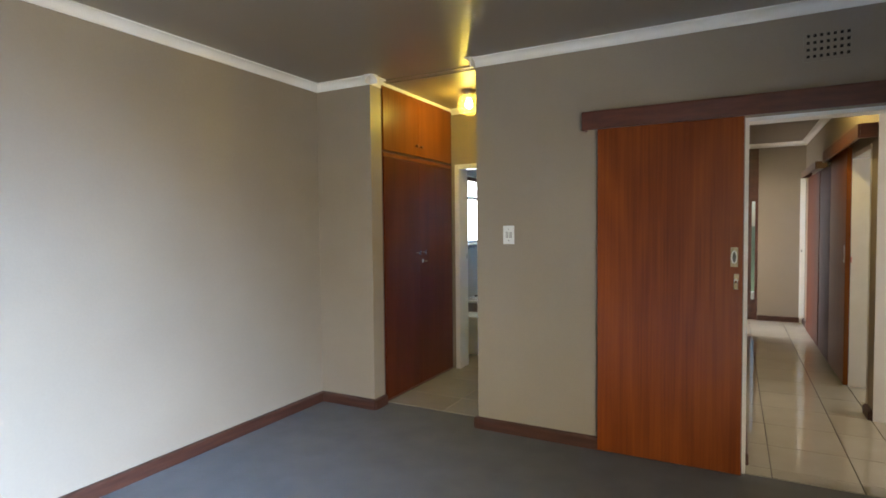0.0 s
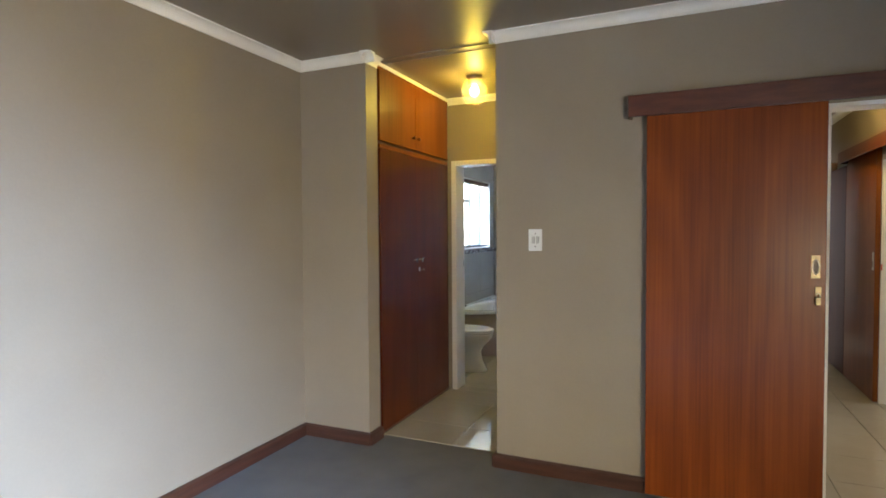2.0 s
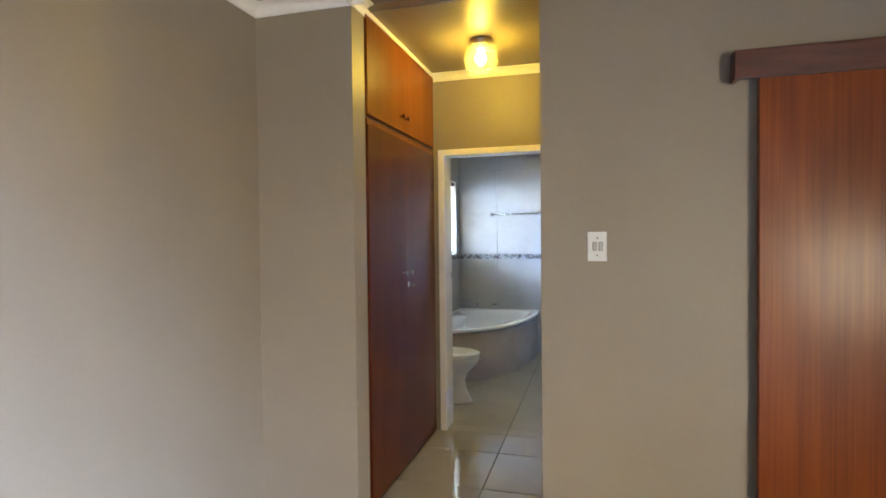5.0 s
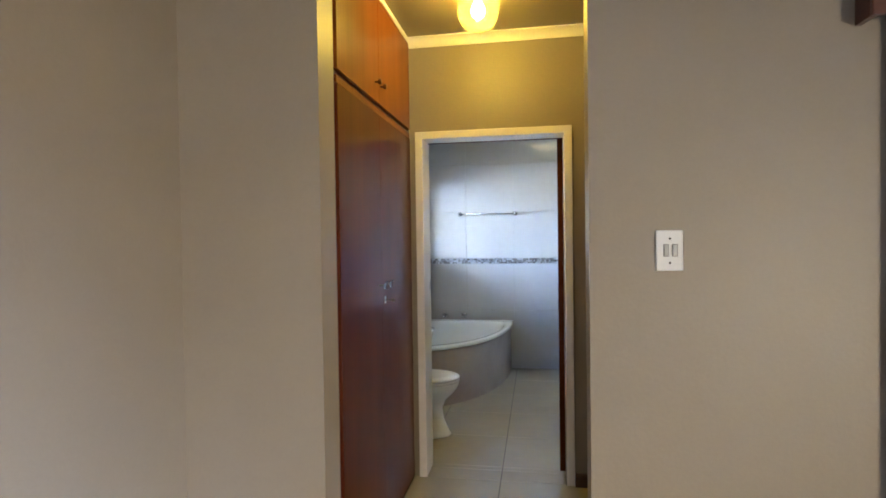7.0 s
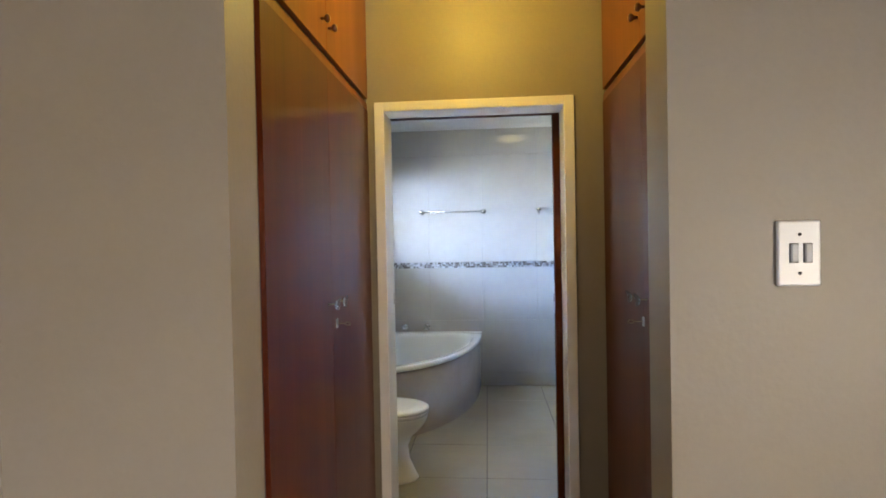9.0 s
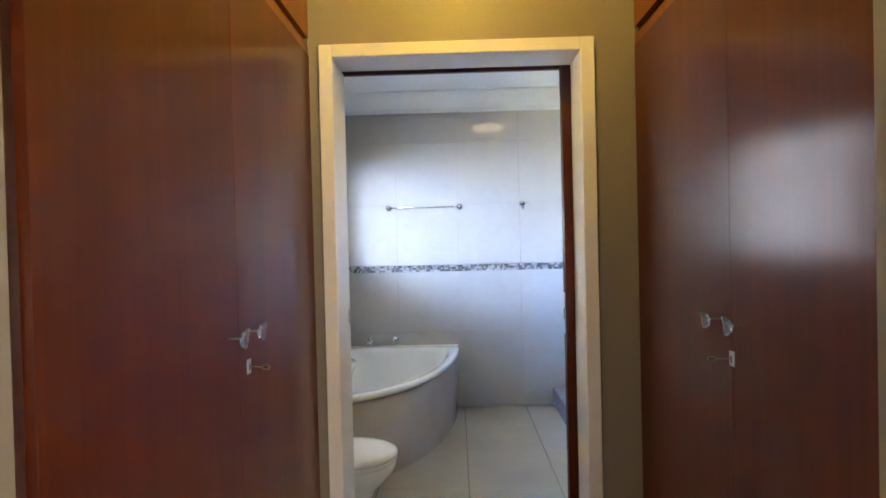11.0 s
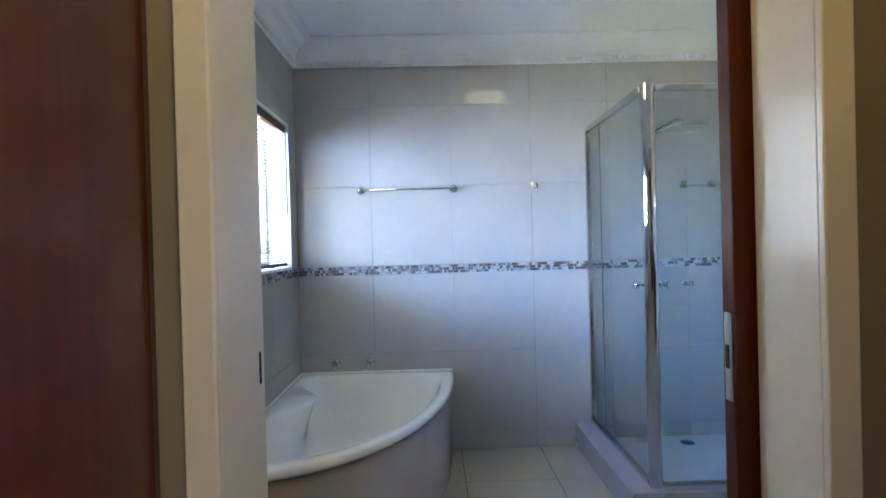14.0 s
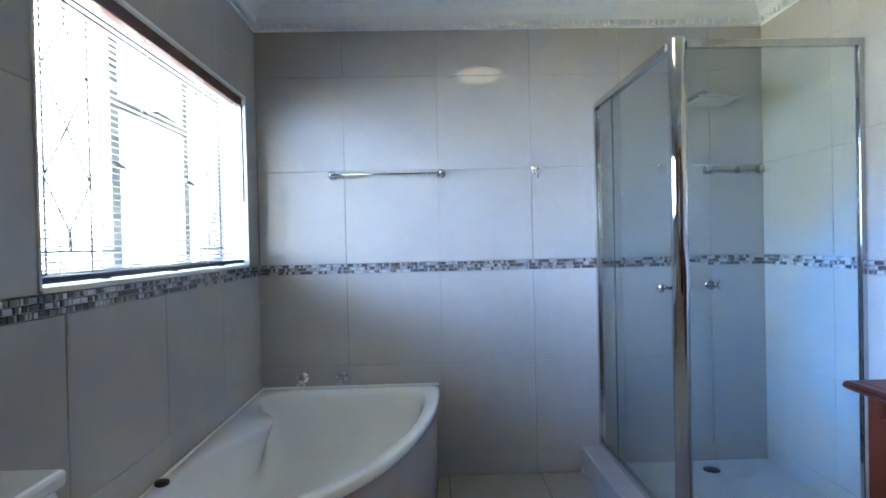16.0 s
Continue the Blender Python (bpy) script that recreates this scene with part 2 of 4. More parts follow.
m1.inputs[0].default_value, m2.inputs[0].default_value = 0.030, 0.06
gn.links.new(t_.outputs[0], m1.inputs[1])
gn.links.new(s_.outputs[0], m1.inputs[2])
gn.links.new(m1.outputs[0], m2.inputs[1])
gn.links.new(g_.outputs[0], m2.inputs[2])
gn.links.new(m2.outputs[0], gn.nodes["Material Output"].inputs["Surface"])
KNOB = clear("moulded_clear_acrylic", (0.72, 0.83, 0.96), 0.03, 1.49)
KNOB.node_tree.nodes["Principled BSDF"].inputs["Transmission Weight"].default_value = 0.90
BULB = glow("lit_bulb", (1.0, 0.78, 0.30), 45)
DOME = glow("lit_opal_glass", (1.0, 0.84, 0.46), 6.5)
RED = shade("red_plastic", (0.5, 0.04, 0.03), (0.6, 0.06, 0.05), 0.4, scale=10)

# ---- mesh helpers ----


def box(bm, x0, x1, y0, y1, z0, z1, bevel=0.0):
    m = Matrix.Translation(((x0 + x1) / 2, (y0 + y1) / 2, (z0 + z1) / 2)) @ Matrix.Diagonal((abs(x1 - x0), abs(y1 - y0), abs(z1 - z0), 1))
    v = bmesh.ops.create_cube(bm, size=1.0, matrix=m)["verts"]
    if bevel:
        edges = list({e for w in v for e in w.link_edges})
        bmesh.ops.bevel(bm, geom=edges, offset=bevel, segments=2, affect="EDGES", profile=0.5)
    return bm


def boxed(*args, bevel=0.0):
    return box(bmesh.new(), *args, bevel=bevel)


def spin(profile, steps=24, m=None):
    """A turned shape about z from (radius, height) pairs."""
    bm = bmesh.new()
    rings = []
    for r, h in profile:
        if r < 1e-5:
            rings.append([bm.verts.new((0, 0, h))])
        else:
            rings.append([bm.verts.new((r * math.cos(2 * math.pi * k / steps), r * math.sin(2 * math.pi * k / steps), h)) for k in range(steps)])
    for a, b in zip(rings, rings[1:]):
        for k in range(steps):
            j = (k + 1) % steps
            face = [a[k % len(a)], a[j % len(a)], b[j % len(b)], b[k % len(b)]]
            face = list(dict.fromkeys(face))
            if len(face) > 2:
                bm.faces.new(face)
    bmesh.ops.recalc_face_normals(bm, faces=bm.faces)
    if m:
        bm.transform(m)
    for f in bm.faces:
        f.smooth = True
    return bm


def tube(points, radius, steps=8):
    """A round bar along a line of points."""
    bm = bmesh.new()
    pts = [Vector(p) for p in points]
    rings = []
    for k, p in enumerate(pts):
        d = (pts[min(k + 1, len(pts) - 1)] - pts[max(k - 1, 0)]).normalized()
        a = d.orthogonal().normalized() if k == 0 else (a - d * a.dot(d)).normalized()
        b = d.cross(a)
        rings.append([bm.verts.new(p + radius * (math.cos(2 * math.pi * s / steps) * a + math.sin(2 * math.pi * s / steps) * b)) for s in range(steps)])
    for r, q in zip(rings, rings[1:]):
        for s in range(steps):
            bm.faces.new((r[s], r[(s + 1) % steps], q[(s + 1) % steps], q[s]))
    bm.faces.new(rings[0][::-1])
    bm.faces.new(rings[-1])
    bmesh.ops.recalc_face_normals(bm, faces=bm.faces)
    for f in bm.faces:
        f.smooth = len(f.verts) == 4
    return bm


def prism(profile, a, b, out, up=(0, 0, 1)):
    """A moulding: its profile (out, up) swept from a to b."""
    bm = bmesh.new()
    a, b, out, up = Vector(a), Vector(b), Vector(out), Vector(up)
    ends = [[bm.verts.new(p + out * u + up * v) for u, v in profile] for p in (a, b)]
    k = len(profile)
    for s in range(k):
        bm.faces.new((ends[0][s], ends[0][(s + 1) % k], ends[1][(s + 1) % k], ends[1][s]))
    bm.faces.new(ends[0][::-1])
    bm.faces.new(ends[1])
    bmesh.ops.recalc_face_normals(bm, faces=bm.faces)
    return bm


def part(name, bm, material, parent=None, label=""):
    mesh = bpy.data.meshes.new(name)
    bm.to_mesh(mesh)
    bm.free()
    mesh.materials.append(material)
    ob = new(name, mesh)
    if parent:
        ob.parent = parent
    if label:
        ob["label"] = label
    return ob


def thing(name, label, category, group="", kind="", at=(0, 0, 0)):
    ob = tagged(new(name), label, category, group, kind)
    ob.empty_display_size = 0.1
    return ob


def structure(name, bm, material, label):
    return tagged(part(name, bm, material), label, name.split("_")[0], kind="structure")


def cut_rects(x0, x1, z0, z1, holes):
    """Splits a rectangle into rectangles that leave holes open."""
    rects = [(x0, x1, z0, z1)]
    for hx0, hx1, hz0, hz1 in holes:
        rest = []
        for a, b, c, d in rects:
            if hx1 <= a or hx0 >= b or hz1 <= c or hz0 >= d:
                rest.append((a, b, c, d))
                continue
            if a < hx0:
                rest.append((a, hx0, c, d))
            if hx1 < b:
                rest.append((hx1, b, c, d))
            m0, m1 = max(a, hx0), min(b, hx1)
            if c < hz0:
                rest.append((m0, m1, c, hz0))
            if hz1 < d:
                rest.append((m0, m1, hz1, d))
        rects = rest
    return rects


def wall(name, axis, span, at, z0, z1, material, label, holes=()):
    """A wall with thickness and openings. axis 'x': it runs along x."""
    bm = bmesh.new()
    for a, b, c, d in cut_rects(span[0], span[1], z0, z1, holes):
        if axis == "x":
            box(bm, a, b, at[0], at[1], c, d)
        else:
            box(bm, at[0], at[1], a, b, c, d)
    bmesh.ops.remove_doubles(bm, verts=bm.verts, dist=0.0005)
    return structure(name, bm, material, label)


# ---- the large structure ----
CEIL = 2.626
X0, X1, YB, YF = -2.565, 1.75, -2.00, 3.86
wall("wall_left", "y", (YB, 5.262), (X0 - 0.23, X0), -0.1, CEIL, BEIGE, "beige painted plaster wall of the bedroom")
wall("wall_right", "y", (YB, YF), (X1, X1 + 0.23), -0.1, CEIL, BEIGE, "beige painted wall with the bedroom window", holes=[(-1.70, 0.20, 0.35, 2.10)])
wall("wall_back", "x", (X0 - 0.23, X1 + 0.23), (YB - 0.23, YB), -0.1, CEIL, BEIGE, "beige painted back wall of the bedroom")
wall("wall_front", "x", (-1.125, 3.5), (YF, 4.003), -0.1, CEIL, BEIGE, "beige painted plaster wall with the doorway to the hall",
     holes=[(0.545, 1.315, -0.2, 2.045)])
wall("wall_pier", "x", (X0 - 0.02, -2.03), (3.85, 3.996), -0.1, CEIL, BEIGE, "beige painted plaster nib beside the built-in cupboard")
DOORHOLE = [(-1.96, -1.13, -0.2, 2.035)]
wall("wall_passage_end", "x", (-2.58, 0.41), (5.262, 5.405), -0.1, 2.72, BEIGE, "beige painted wall over the bathroom doorway", holes=DOORHOLE)
wall("wall_hall_left", "y", (4.003, 9.74), (0.41, 0.555), -0.1, CEIL, BEIGE, "beige painted hall wall with a glazed garden door", [(8.45, 9.55, 0.02, 2.05)])
wall("wall_cupboard_back", "y", (4.003, 5.262), (-0.40, -0.30), -0.1, CEIL, BEIGE, "plain wall behind the built-in cupboard")
wall("wall_hall_right", "y", (5.245, 9.74), (1.40, 1.54), -0.1, CEIL, BEIGE, "beige painted hall wall with a doorway",
     holes=[(5.44, 6.22, -0.2, 2.04)])
wall("wall_hall_end", "x", (0.81, 1.54), (9.74, 9.88), -0.1, CEIL, BEIGE, "beige painted end wall of the hall")
structure("wall_hall_side", box(boxed(1.400, 1.54, 5.236, 5.245, -0.1, CEIL), 1.54, 3.5, 5.236, 5.385, -0.1, CEIL), WHITE, "white painted wall beside the hall")
wall("wall_side_room_end", "x", (1.54, 3.5), (8.0, 8.1), -0.1, CEIL, WHITE, "white painted wall of the side room")
wall("wall_outer_right", "y", (3.86, 8.1), (3.5, 3.7), -0.1, CEIL, WHITE, "white painted outer wall", holes=[(4.1, 5.2, 0.8, 2.2), (6.0, 7.2, 0.8, 2.15)])
wall("wall_porch", "y", (9.88, 10.8), (1.1, 1.2), -0.1, CEIL, WHITE, "white painted porch wall")
wall("wall_porch_left", "y", (9.74, 10.8), (0.0, 0.1), -0.1, CEIL, WHITE, "white painted porch wall")
wall("wall_porch_end", "x", (0.0, 1.2), (10.8, 10.9), -0.1, CEIL, WHITE, "white painted porch wall", holes=[(0.25, 0.95, 0.3, 2.1)])
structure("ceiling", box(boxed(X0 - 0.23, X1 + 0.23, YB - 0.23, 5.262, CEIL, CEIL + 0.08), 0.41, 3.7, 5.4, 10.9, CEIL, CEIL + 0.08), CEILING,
          "cream painted board ceiling, its dimness put into the colour, with cover strips")
structure("roof", boxed(-2.85, 4.0, -2.3, 11.2, 2.78, 2.9), GROUT, "plain slab over the rooms")
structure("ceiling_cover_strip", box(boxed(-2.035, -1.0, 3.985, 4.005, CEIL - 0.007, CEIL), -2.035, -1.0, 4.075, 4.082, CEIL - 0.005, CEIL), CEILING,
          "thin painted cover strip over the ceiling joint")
# bathroom shell
BX0, BX1, BY0, BY1, BC = -2.545, 0.312, 5.405, 8.085, 2.655
WIN = (6.37, 7.905, 1.222, 2.095)
wall("wall_bath_left", "y", (5.262, BY1 + 0.2), (-2.79, BX0 - 0.012), -0.1, BC + 0.06, GROUT, "tiled outer wall of the bathroom with the window", holes=[WIN])
wall("wall_bath_far", "x", (-2.79, 0.56), (BY1 + 0.012, BY1 + 0.2), -0.1, BC + 0.06, GROUT, "tiled far wall of the bathroom")
wall("wall_bath_right", "y", (7.14, BY1), (BX1 + 0.012, 0.41), -0.1, BC + 0.06, GROUT, "tiled wall beside the shower")
NX = 0.116
wall("wall_shower_nib", "y", (5.405, 7.14), (NX + 0.012, 0.41), -0.1, BC + 0.06, GROUT, "tiled wall behind the washstand that carries the shower front")
structure("ceiling_bathroom", boxed(-2.557, 0.40, 5.405, BY1 + 0.012, BC, BC + 0.06), BATHWHITE, "white painted bathroom ceiling")

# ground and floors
# added emitting sheet: stands in for outdoor brightness and feeds the glossy reflections
structure("backdrop", boxed(-6.1, -6.0, -18, 24, -0.3, 5.2), glow("daylight_sheet_glow", (0.88, 0.94, 1.0), 14.0), "added glowing sheet standing in for the daylight outside the bathroom window")
structure("ground", boxed(-400, 400, -400, 400, -0.40, -0.30), GRASS, "green lawn round the house")
structure("floor_slab", boxed(-2.8, 3.7, -2.2, 10.9, -0.12, -0.012), DARKGROUT, "grey screed and grout under the tiles")
structure("floor_carpet", box(boxed(X0, X1, YB, 3.875, -0.030, -0.004), -2.02, -1.125, 3.875, 4.045, -0.030, -0.004), CARPET, "grey short-pile carpet, slightly worn")


def skirting(name, a, b, out):
    prof = [(0, -0.010), (0.029, -0.010), (0.029, 0.056), (0.024, 0.066), (0.010, 0.072), (0, 0.072)]
    return tagged(part(name, prism(prof, a, b, out), SKIRT), "dark brown varnished wooden skirting board", "skirting", kind="structure")


skirting("baseboard_left", (X0, YB, 0.004), (X0, 3.85, 0.004), (1, 0, 0))
skirting("baseboard_pier", (X0 + 0.018, 3.85, 0.004), (-2.015, 3.85, 0.004), (0, -1, 0))
skirting("baseboard_pier_return", (-2.03, 3.835, 0.004), (-2.03, 3.996, 0.004), (1, 0, 0))
skirting("baseboard_front", (-1.14, YF, 0.004), (0.545, YF, 0.004), (0, -1, 0))
skirting("baseboard_front_right", (1.36, YF, 0.004), (X1, YF, 0.004), (0, -1, 0))
skirting("baseboard_nib", (-1.125, 3.845, 0.004), (-1.125, 4.003, 0.004), (-1, 0, 0))
skirting("baseboard_passage", (-1.085, 5.262, 0), (-0.96, 5.262, 0), (0, -1, 0))
skirting("baseboard_hall_end", (0.81, 9.74, 0), (1.34, 9.74, 0), (0, -1, 0))
skirting("baseboard_hall_right", (1.40, 8.2, 0), (1.40, 9.72, 0), (-1, 0, 0))
skirting("baseboard_hall_left", (0.555, 4.003, 0), (0.555, 8.45, 0), (1, 0, 0))
skirting("baseboard_hall_nib", (1.40, 5.245, 0), (1.40, 5.43, 0), (-1, 0, 0))


def cove(name, a, b, out, z=CEIL, size=0.059, material=WHITE, label="white painted cove cornice"):
    prof = [(0, 0), (size, 0), (size, -0.008)]
    for k in range(1, 6):
        t = k * math.pi / 12
        prof.append((size - (size - 0.008) * math.sin(t), -size + (size - 0.008) * math.cos(t)))
    prof += [(0.008, -size), (0, -size)]
    return tagged(part(name, prism(prof, (*a, z), (*b, z), (*out, 0)), material), label, "cornice", kind="structure")


cove("cornice_left", (X0, YB), (X0, 3.85), (1, 0))
cove("cornice_pier", (X0, 3.85), (-1.955, 3.85), (0, -1))
cove("cornice_pier_return", (-2.03, 3.775), (-2.03, 3.99), (1, 0))
cove("cornice_front", (-1.165, YF), (X1, YF), (0, -1))
cove("cornice_front_return", (-1.125, 3.785), (-1.125, 3.985), (-1, 0))
cove("cornice_right", (X1, YB), (X1, YF), (-1, 0))
cove("cornice_back", (X0, YB), (X1, YB), (0, 1))
cove("cornice_passage", (-2.035, 5.262), (-0.96, 5.262), (0, -1), CEIL, 0.052)
cove("cornice_hall_end", (0.555, 9.74), (1.40, 9.74), (0, -1))
cove("cornice_hall_right", (1.40, 5.245), (1.40, 9.74), (-1, 0))
cove("cornice_hall_left", (0.555, 4.003), (0.555, 9.74), (1, 0))
for nm, a, b, out in (("far", (BX0, BY1), (BX1, BY1), (0, -1)), ("left", (BX0, BY0), (BX0, BY1), (1, 0)),
                      ("right", (BX1, 7.14), (BX1, BY1), (-1, 0)), ("nib", (NX, BY0), (NX, 7.20), (-1, 0)), ("near", (BX0, BY0), (NX, BY0), (0, 1))):
    c = cove("cornice_bath_" + nm, a, b, out, BC, 0.151, BATHWHITE, "white moulded cornice with a row of dentils")
    n_d = int((Vector(b) - Vector(a)).length / 0.034)
    bm = bmesh.new()
    step = (Vector(b) - Vector(a)) / n_d
    for k in range(n_d):
        p = Vector(a) + step * (k + 0.5)
        o = Vector(out)
        q0, q1 = p - step * 0.27 + o * 0.012, p + step * 0.27 + o * 0.032
        box(bm, min(q0.x, q1.x), max(q0.x, q1.x), min(q0.y, q1.y), max(q0.y, q1.y), 2.514, 2.540)
    part("dentils", bm, BATHWHITE, c)

# ---- bedroom ----
lining = structure("door_frame_hall", bmesh.new(), WHITE, "white painted lining of the hall doorway")
bm = boxed(0.545, 0.565, 3.862, 4.001, 0.0, 2.025)
box(bm, 1.295, 1.315, 3.862, 4.001, 0.0, 2.025)
box(bm, 0.545, 1.315, 3.862, 4.001, 2.025, 2.045)
bm.to_mesh(lining.data)
bm.free()

door = thing("sliding_door", "large red-brown varnished wooden sliding door, half open, on the bedroom wall", "sliding door")
part("leaf", boxed(-0.266, 0.540, 3.797, 3.837, 0.014, 2.10, bevel=0.003), DOORWOOD, door)
h = part("pull_plate", boxed(0.478, 0.516, 3.792, 3.797, 1.205, 1.315, bevel=0.002), BRASS, door, "tarnished flush pull plate")
# flat plate for the recess, its dark reflection put into the colour
part("pull_cup", boxed(0.487, 0.507, 3.7905, 3.7922, 1.228, 1.292, bevel=0.0008), IRON, h, "flat plate for the flush pull's recess, its darkness put into the colour")
part("pull_rim", tube([(0.497 + 0.0125 * math.cos(a) , 3.7905, 1.26 + 0.034 * math.sin(a)) for a in [k * math.pi / 12 for k in range(25)]], 0.003, 6), STEEL, h)
for z in (1.215, 1.305):
    part("screw", spin([(0, 0.002), (0.003, 0.0015), (0.0035, 0)], 8, pose(0.497, 3.792, z, 90)), BRASS, h)
lk = part("hasp", boxed(0.496, 0.522, 3.790, 3.797, 1.125, 1.165, bevel=0.002), BRASS, door, "small brass hasp")
part("padlock", boxed(0.495, 0.517, 3.772, 3.790, 1.078, 1.118, bevel=0.004), BRASS, door, "small brass padlock hanging from the hasp")
part("shackle", tube([(0.506 + 0.008 * math.cos(a), 3.781, 1.118 + 0.018 * math.sin(a)) for a in [k * math.pi / 8 for k in range(9)]], 0.0022, 6), STEEL, door)
pel = thing("door_pelmet", "dark brown wooden pelmet over the sliding door track", "pelmet")
part("front_board", boxed(-0.358, 1.40, 3.772, 3.790, 2.045, 2.158, bevel=0.003), WOODDARK, pel)
part("top_board", boxed(-0.358, 1.40, 3.790, 3.860, 2.142, 2.158), WOODDARK, pel)
for x in (-0.358, 1.384):
    part("end_board", boxed(x, x + 0.016, 3.790, 3.860, 2.045, 2.142), WOODDARK, pel)
part("track", boxed(-0.33, 1.37, 3.805, 3.832, 2.108, 2.142), STEEL, pel, "steel sliding door track")

sw = thing("light_switch", "white plastic double light switch on the beige wall", "light switch")
part("plate", boxed(-0.923, -0.842, 3.850, 3.860, 1.324, 1.452, bevel=0.004), PLASTIC, sw)
for x in (-0.902, -0.876):
    # flat frame, no real gap: the shadow round the rocker is its grey
    part("rocker_frame", boxed(x, x + 0.017, 3.8475, 3.850, 1.369, 1.408, bevel=0.001), GAPSHADE, sw, "grey frame round the rocker, coloured as the shade of the gap")
    r = part("rocker", boxed(x + 0.002, x + 0.015, 3.843, 3.849, 1.371, 1.406, bevel=0.002), ROCKER, sw, "light grey rocker")
for z in (1.349, 1.425):
    part("screw", spin([(0, 0.0025), (0.003, 0.002), (0.0035, 0)], 8, pose(-0.882, 3.850, z, 90)), BLACK, sw)

vent = thing("air_vent", "plaster air vent with a grid of small square holes", "air vent")
bm = bmesh.new()
cols, rows_, vx, vz, vw, vh = 7, 4, 0.8217, 2.321, 0.2065, 0.145
cw, ch = vw / cols, vh / rows_
for k in range(cols + 1):
    box(bm, vx + k * cw - 0.0072, vx + k * cw + 0.0072, 3.852, 3.861, vz - 0.009, vz + vh + 0.009)
for k in range(rows_ + 1):
    box(bm, vx - 0.0072, vx + vw + 0.0072, 3.8525, 3.861, vz + k * ch - 0.0095, vz + k * ch + 0.0095)
part("grille", bm, BEIGE, vent)
# no depth behind the grille: a black sheet carries the shade
part("backing", boxed(vx, vx + vw, 3.8575, 3.8595, vz, vz + vh), HOLESHADE, vent, "flat black sheet for the shade behind the grille")

# bedroom window behind the walker
wb = tagged(new("window_bedroom"), "grey steel framed bedroom window to the garden", "window", kind="structure")
bm = bmesh.new()
for y in (-1.70, -1.08, -0.46, 0.16):
    box(bm, 1.86, 1.90, y, y + 0.04, 0.35, 2.10)
for z in (0.35, 2.06):
    box(bm, 1.861, 1.899, -1.70, 0.20, z, z + 0.04)
part("window_frame", bm, BARS, wb)
for y in (-1.66, -1.04, -0.42):
    p = part("pane", boxed(1.878, 1.882, y, y + 0.58, 0.39, 2.06), GLASS, wb)
    p.visible_shadow = False

# ---- passage: built-in cupboards ----
def knob(name, parent, x, y, z, side, size=1.0):
    """A clear tab knob on a thin stem that stands out from a door. side: +1 faces +x."""
    k = part(name, tube([(x, y, z), (x + side * 0.028 * size, y, z)], 0.0022 * size, 8), BRASS, parent, "clear moulded tab knob on a metal stem")
    c = x + side * 0.032 * size
    bm = bmesh.new()
    bmesh.ops.create_uvsphere(bm, u_segments=14, v_segments=10, radius=1.0,
                              matrix=Matrix.Translation((c, y, z)) @ Matrix.Rotation(radians(12 * side), 4, "Y") @ Matrix.Diagonal((0.0085 * size, 0.0130 * size, 0.0215 * size, 1)))
    for v in bm.verts:
        v.co.x += side * 0.010 * ((v.co.z - z) / 0.026) ** 2
    for f in bm.faces:
        f.smooth = True
    part("tab", bm, KNOB, k)
    return k


def round_knob(parent, x, y, z, side):
    return part("knob", spin([(0.005, 0), (0.005, 0.012), (0.013, 0.018), (0.014, 0.026), (0.009, 0.031), (0, 0.032)], 14, pose(x, y, z, 0, 90 * side, 0)),
                WOODDARK, parent, "small dark wooden knob")


def key(parent, x, y, z, side, lean):
    plate = part("key_plate", boxed(min(x, x + side * 0.003), max(x, x + side * 0.003), y - 0.010, y + 0.010, z - 0.016, z + 0.016, bevel=0.001), STEEL, parent, "worn steel keyhole plate")
    part("keyhole", boxed(min(x + side * 0.002, x + side * 0.0038), max(x + side * 0.002, x + side * 0.0038), y - 0.002, y + 0.002, z - 0.009, z + 0.006), HOLESHADE, plate)
    k = part("key", tube([(x, y, z), (x + side * 0.030, y + lean, z - 0.001)], 0.0014, 6), BRASS, parent, "small old key in the lock")
    c = Vector((x + side * 0.041, y + lean * 1.35, z - 0.001))
    part("bow", tube([(c.x + side * 0.009 * math.cos(a), c.y + lean * 0.3 * math.cos(a), c.z + 0.0055 * math.sin(a)) for a in [j * math.pi / 7 for j in range(15)]], 0.0013, 6), BRASS, k)


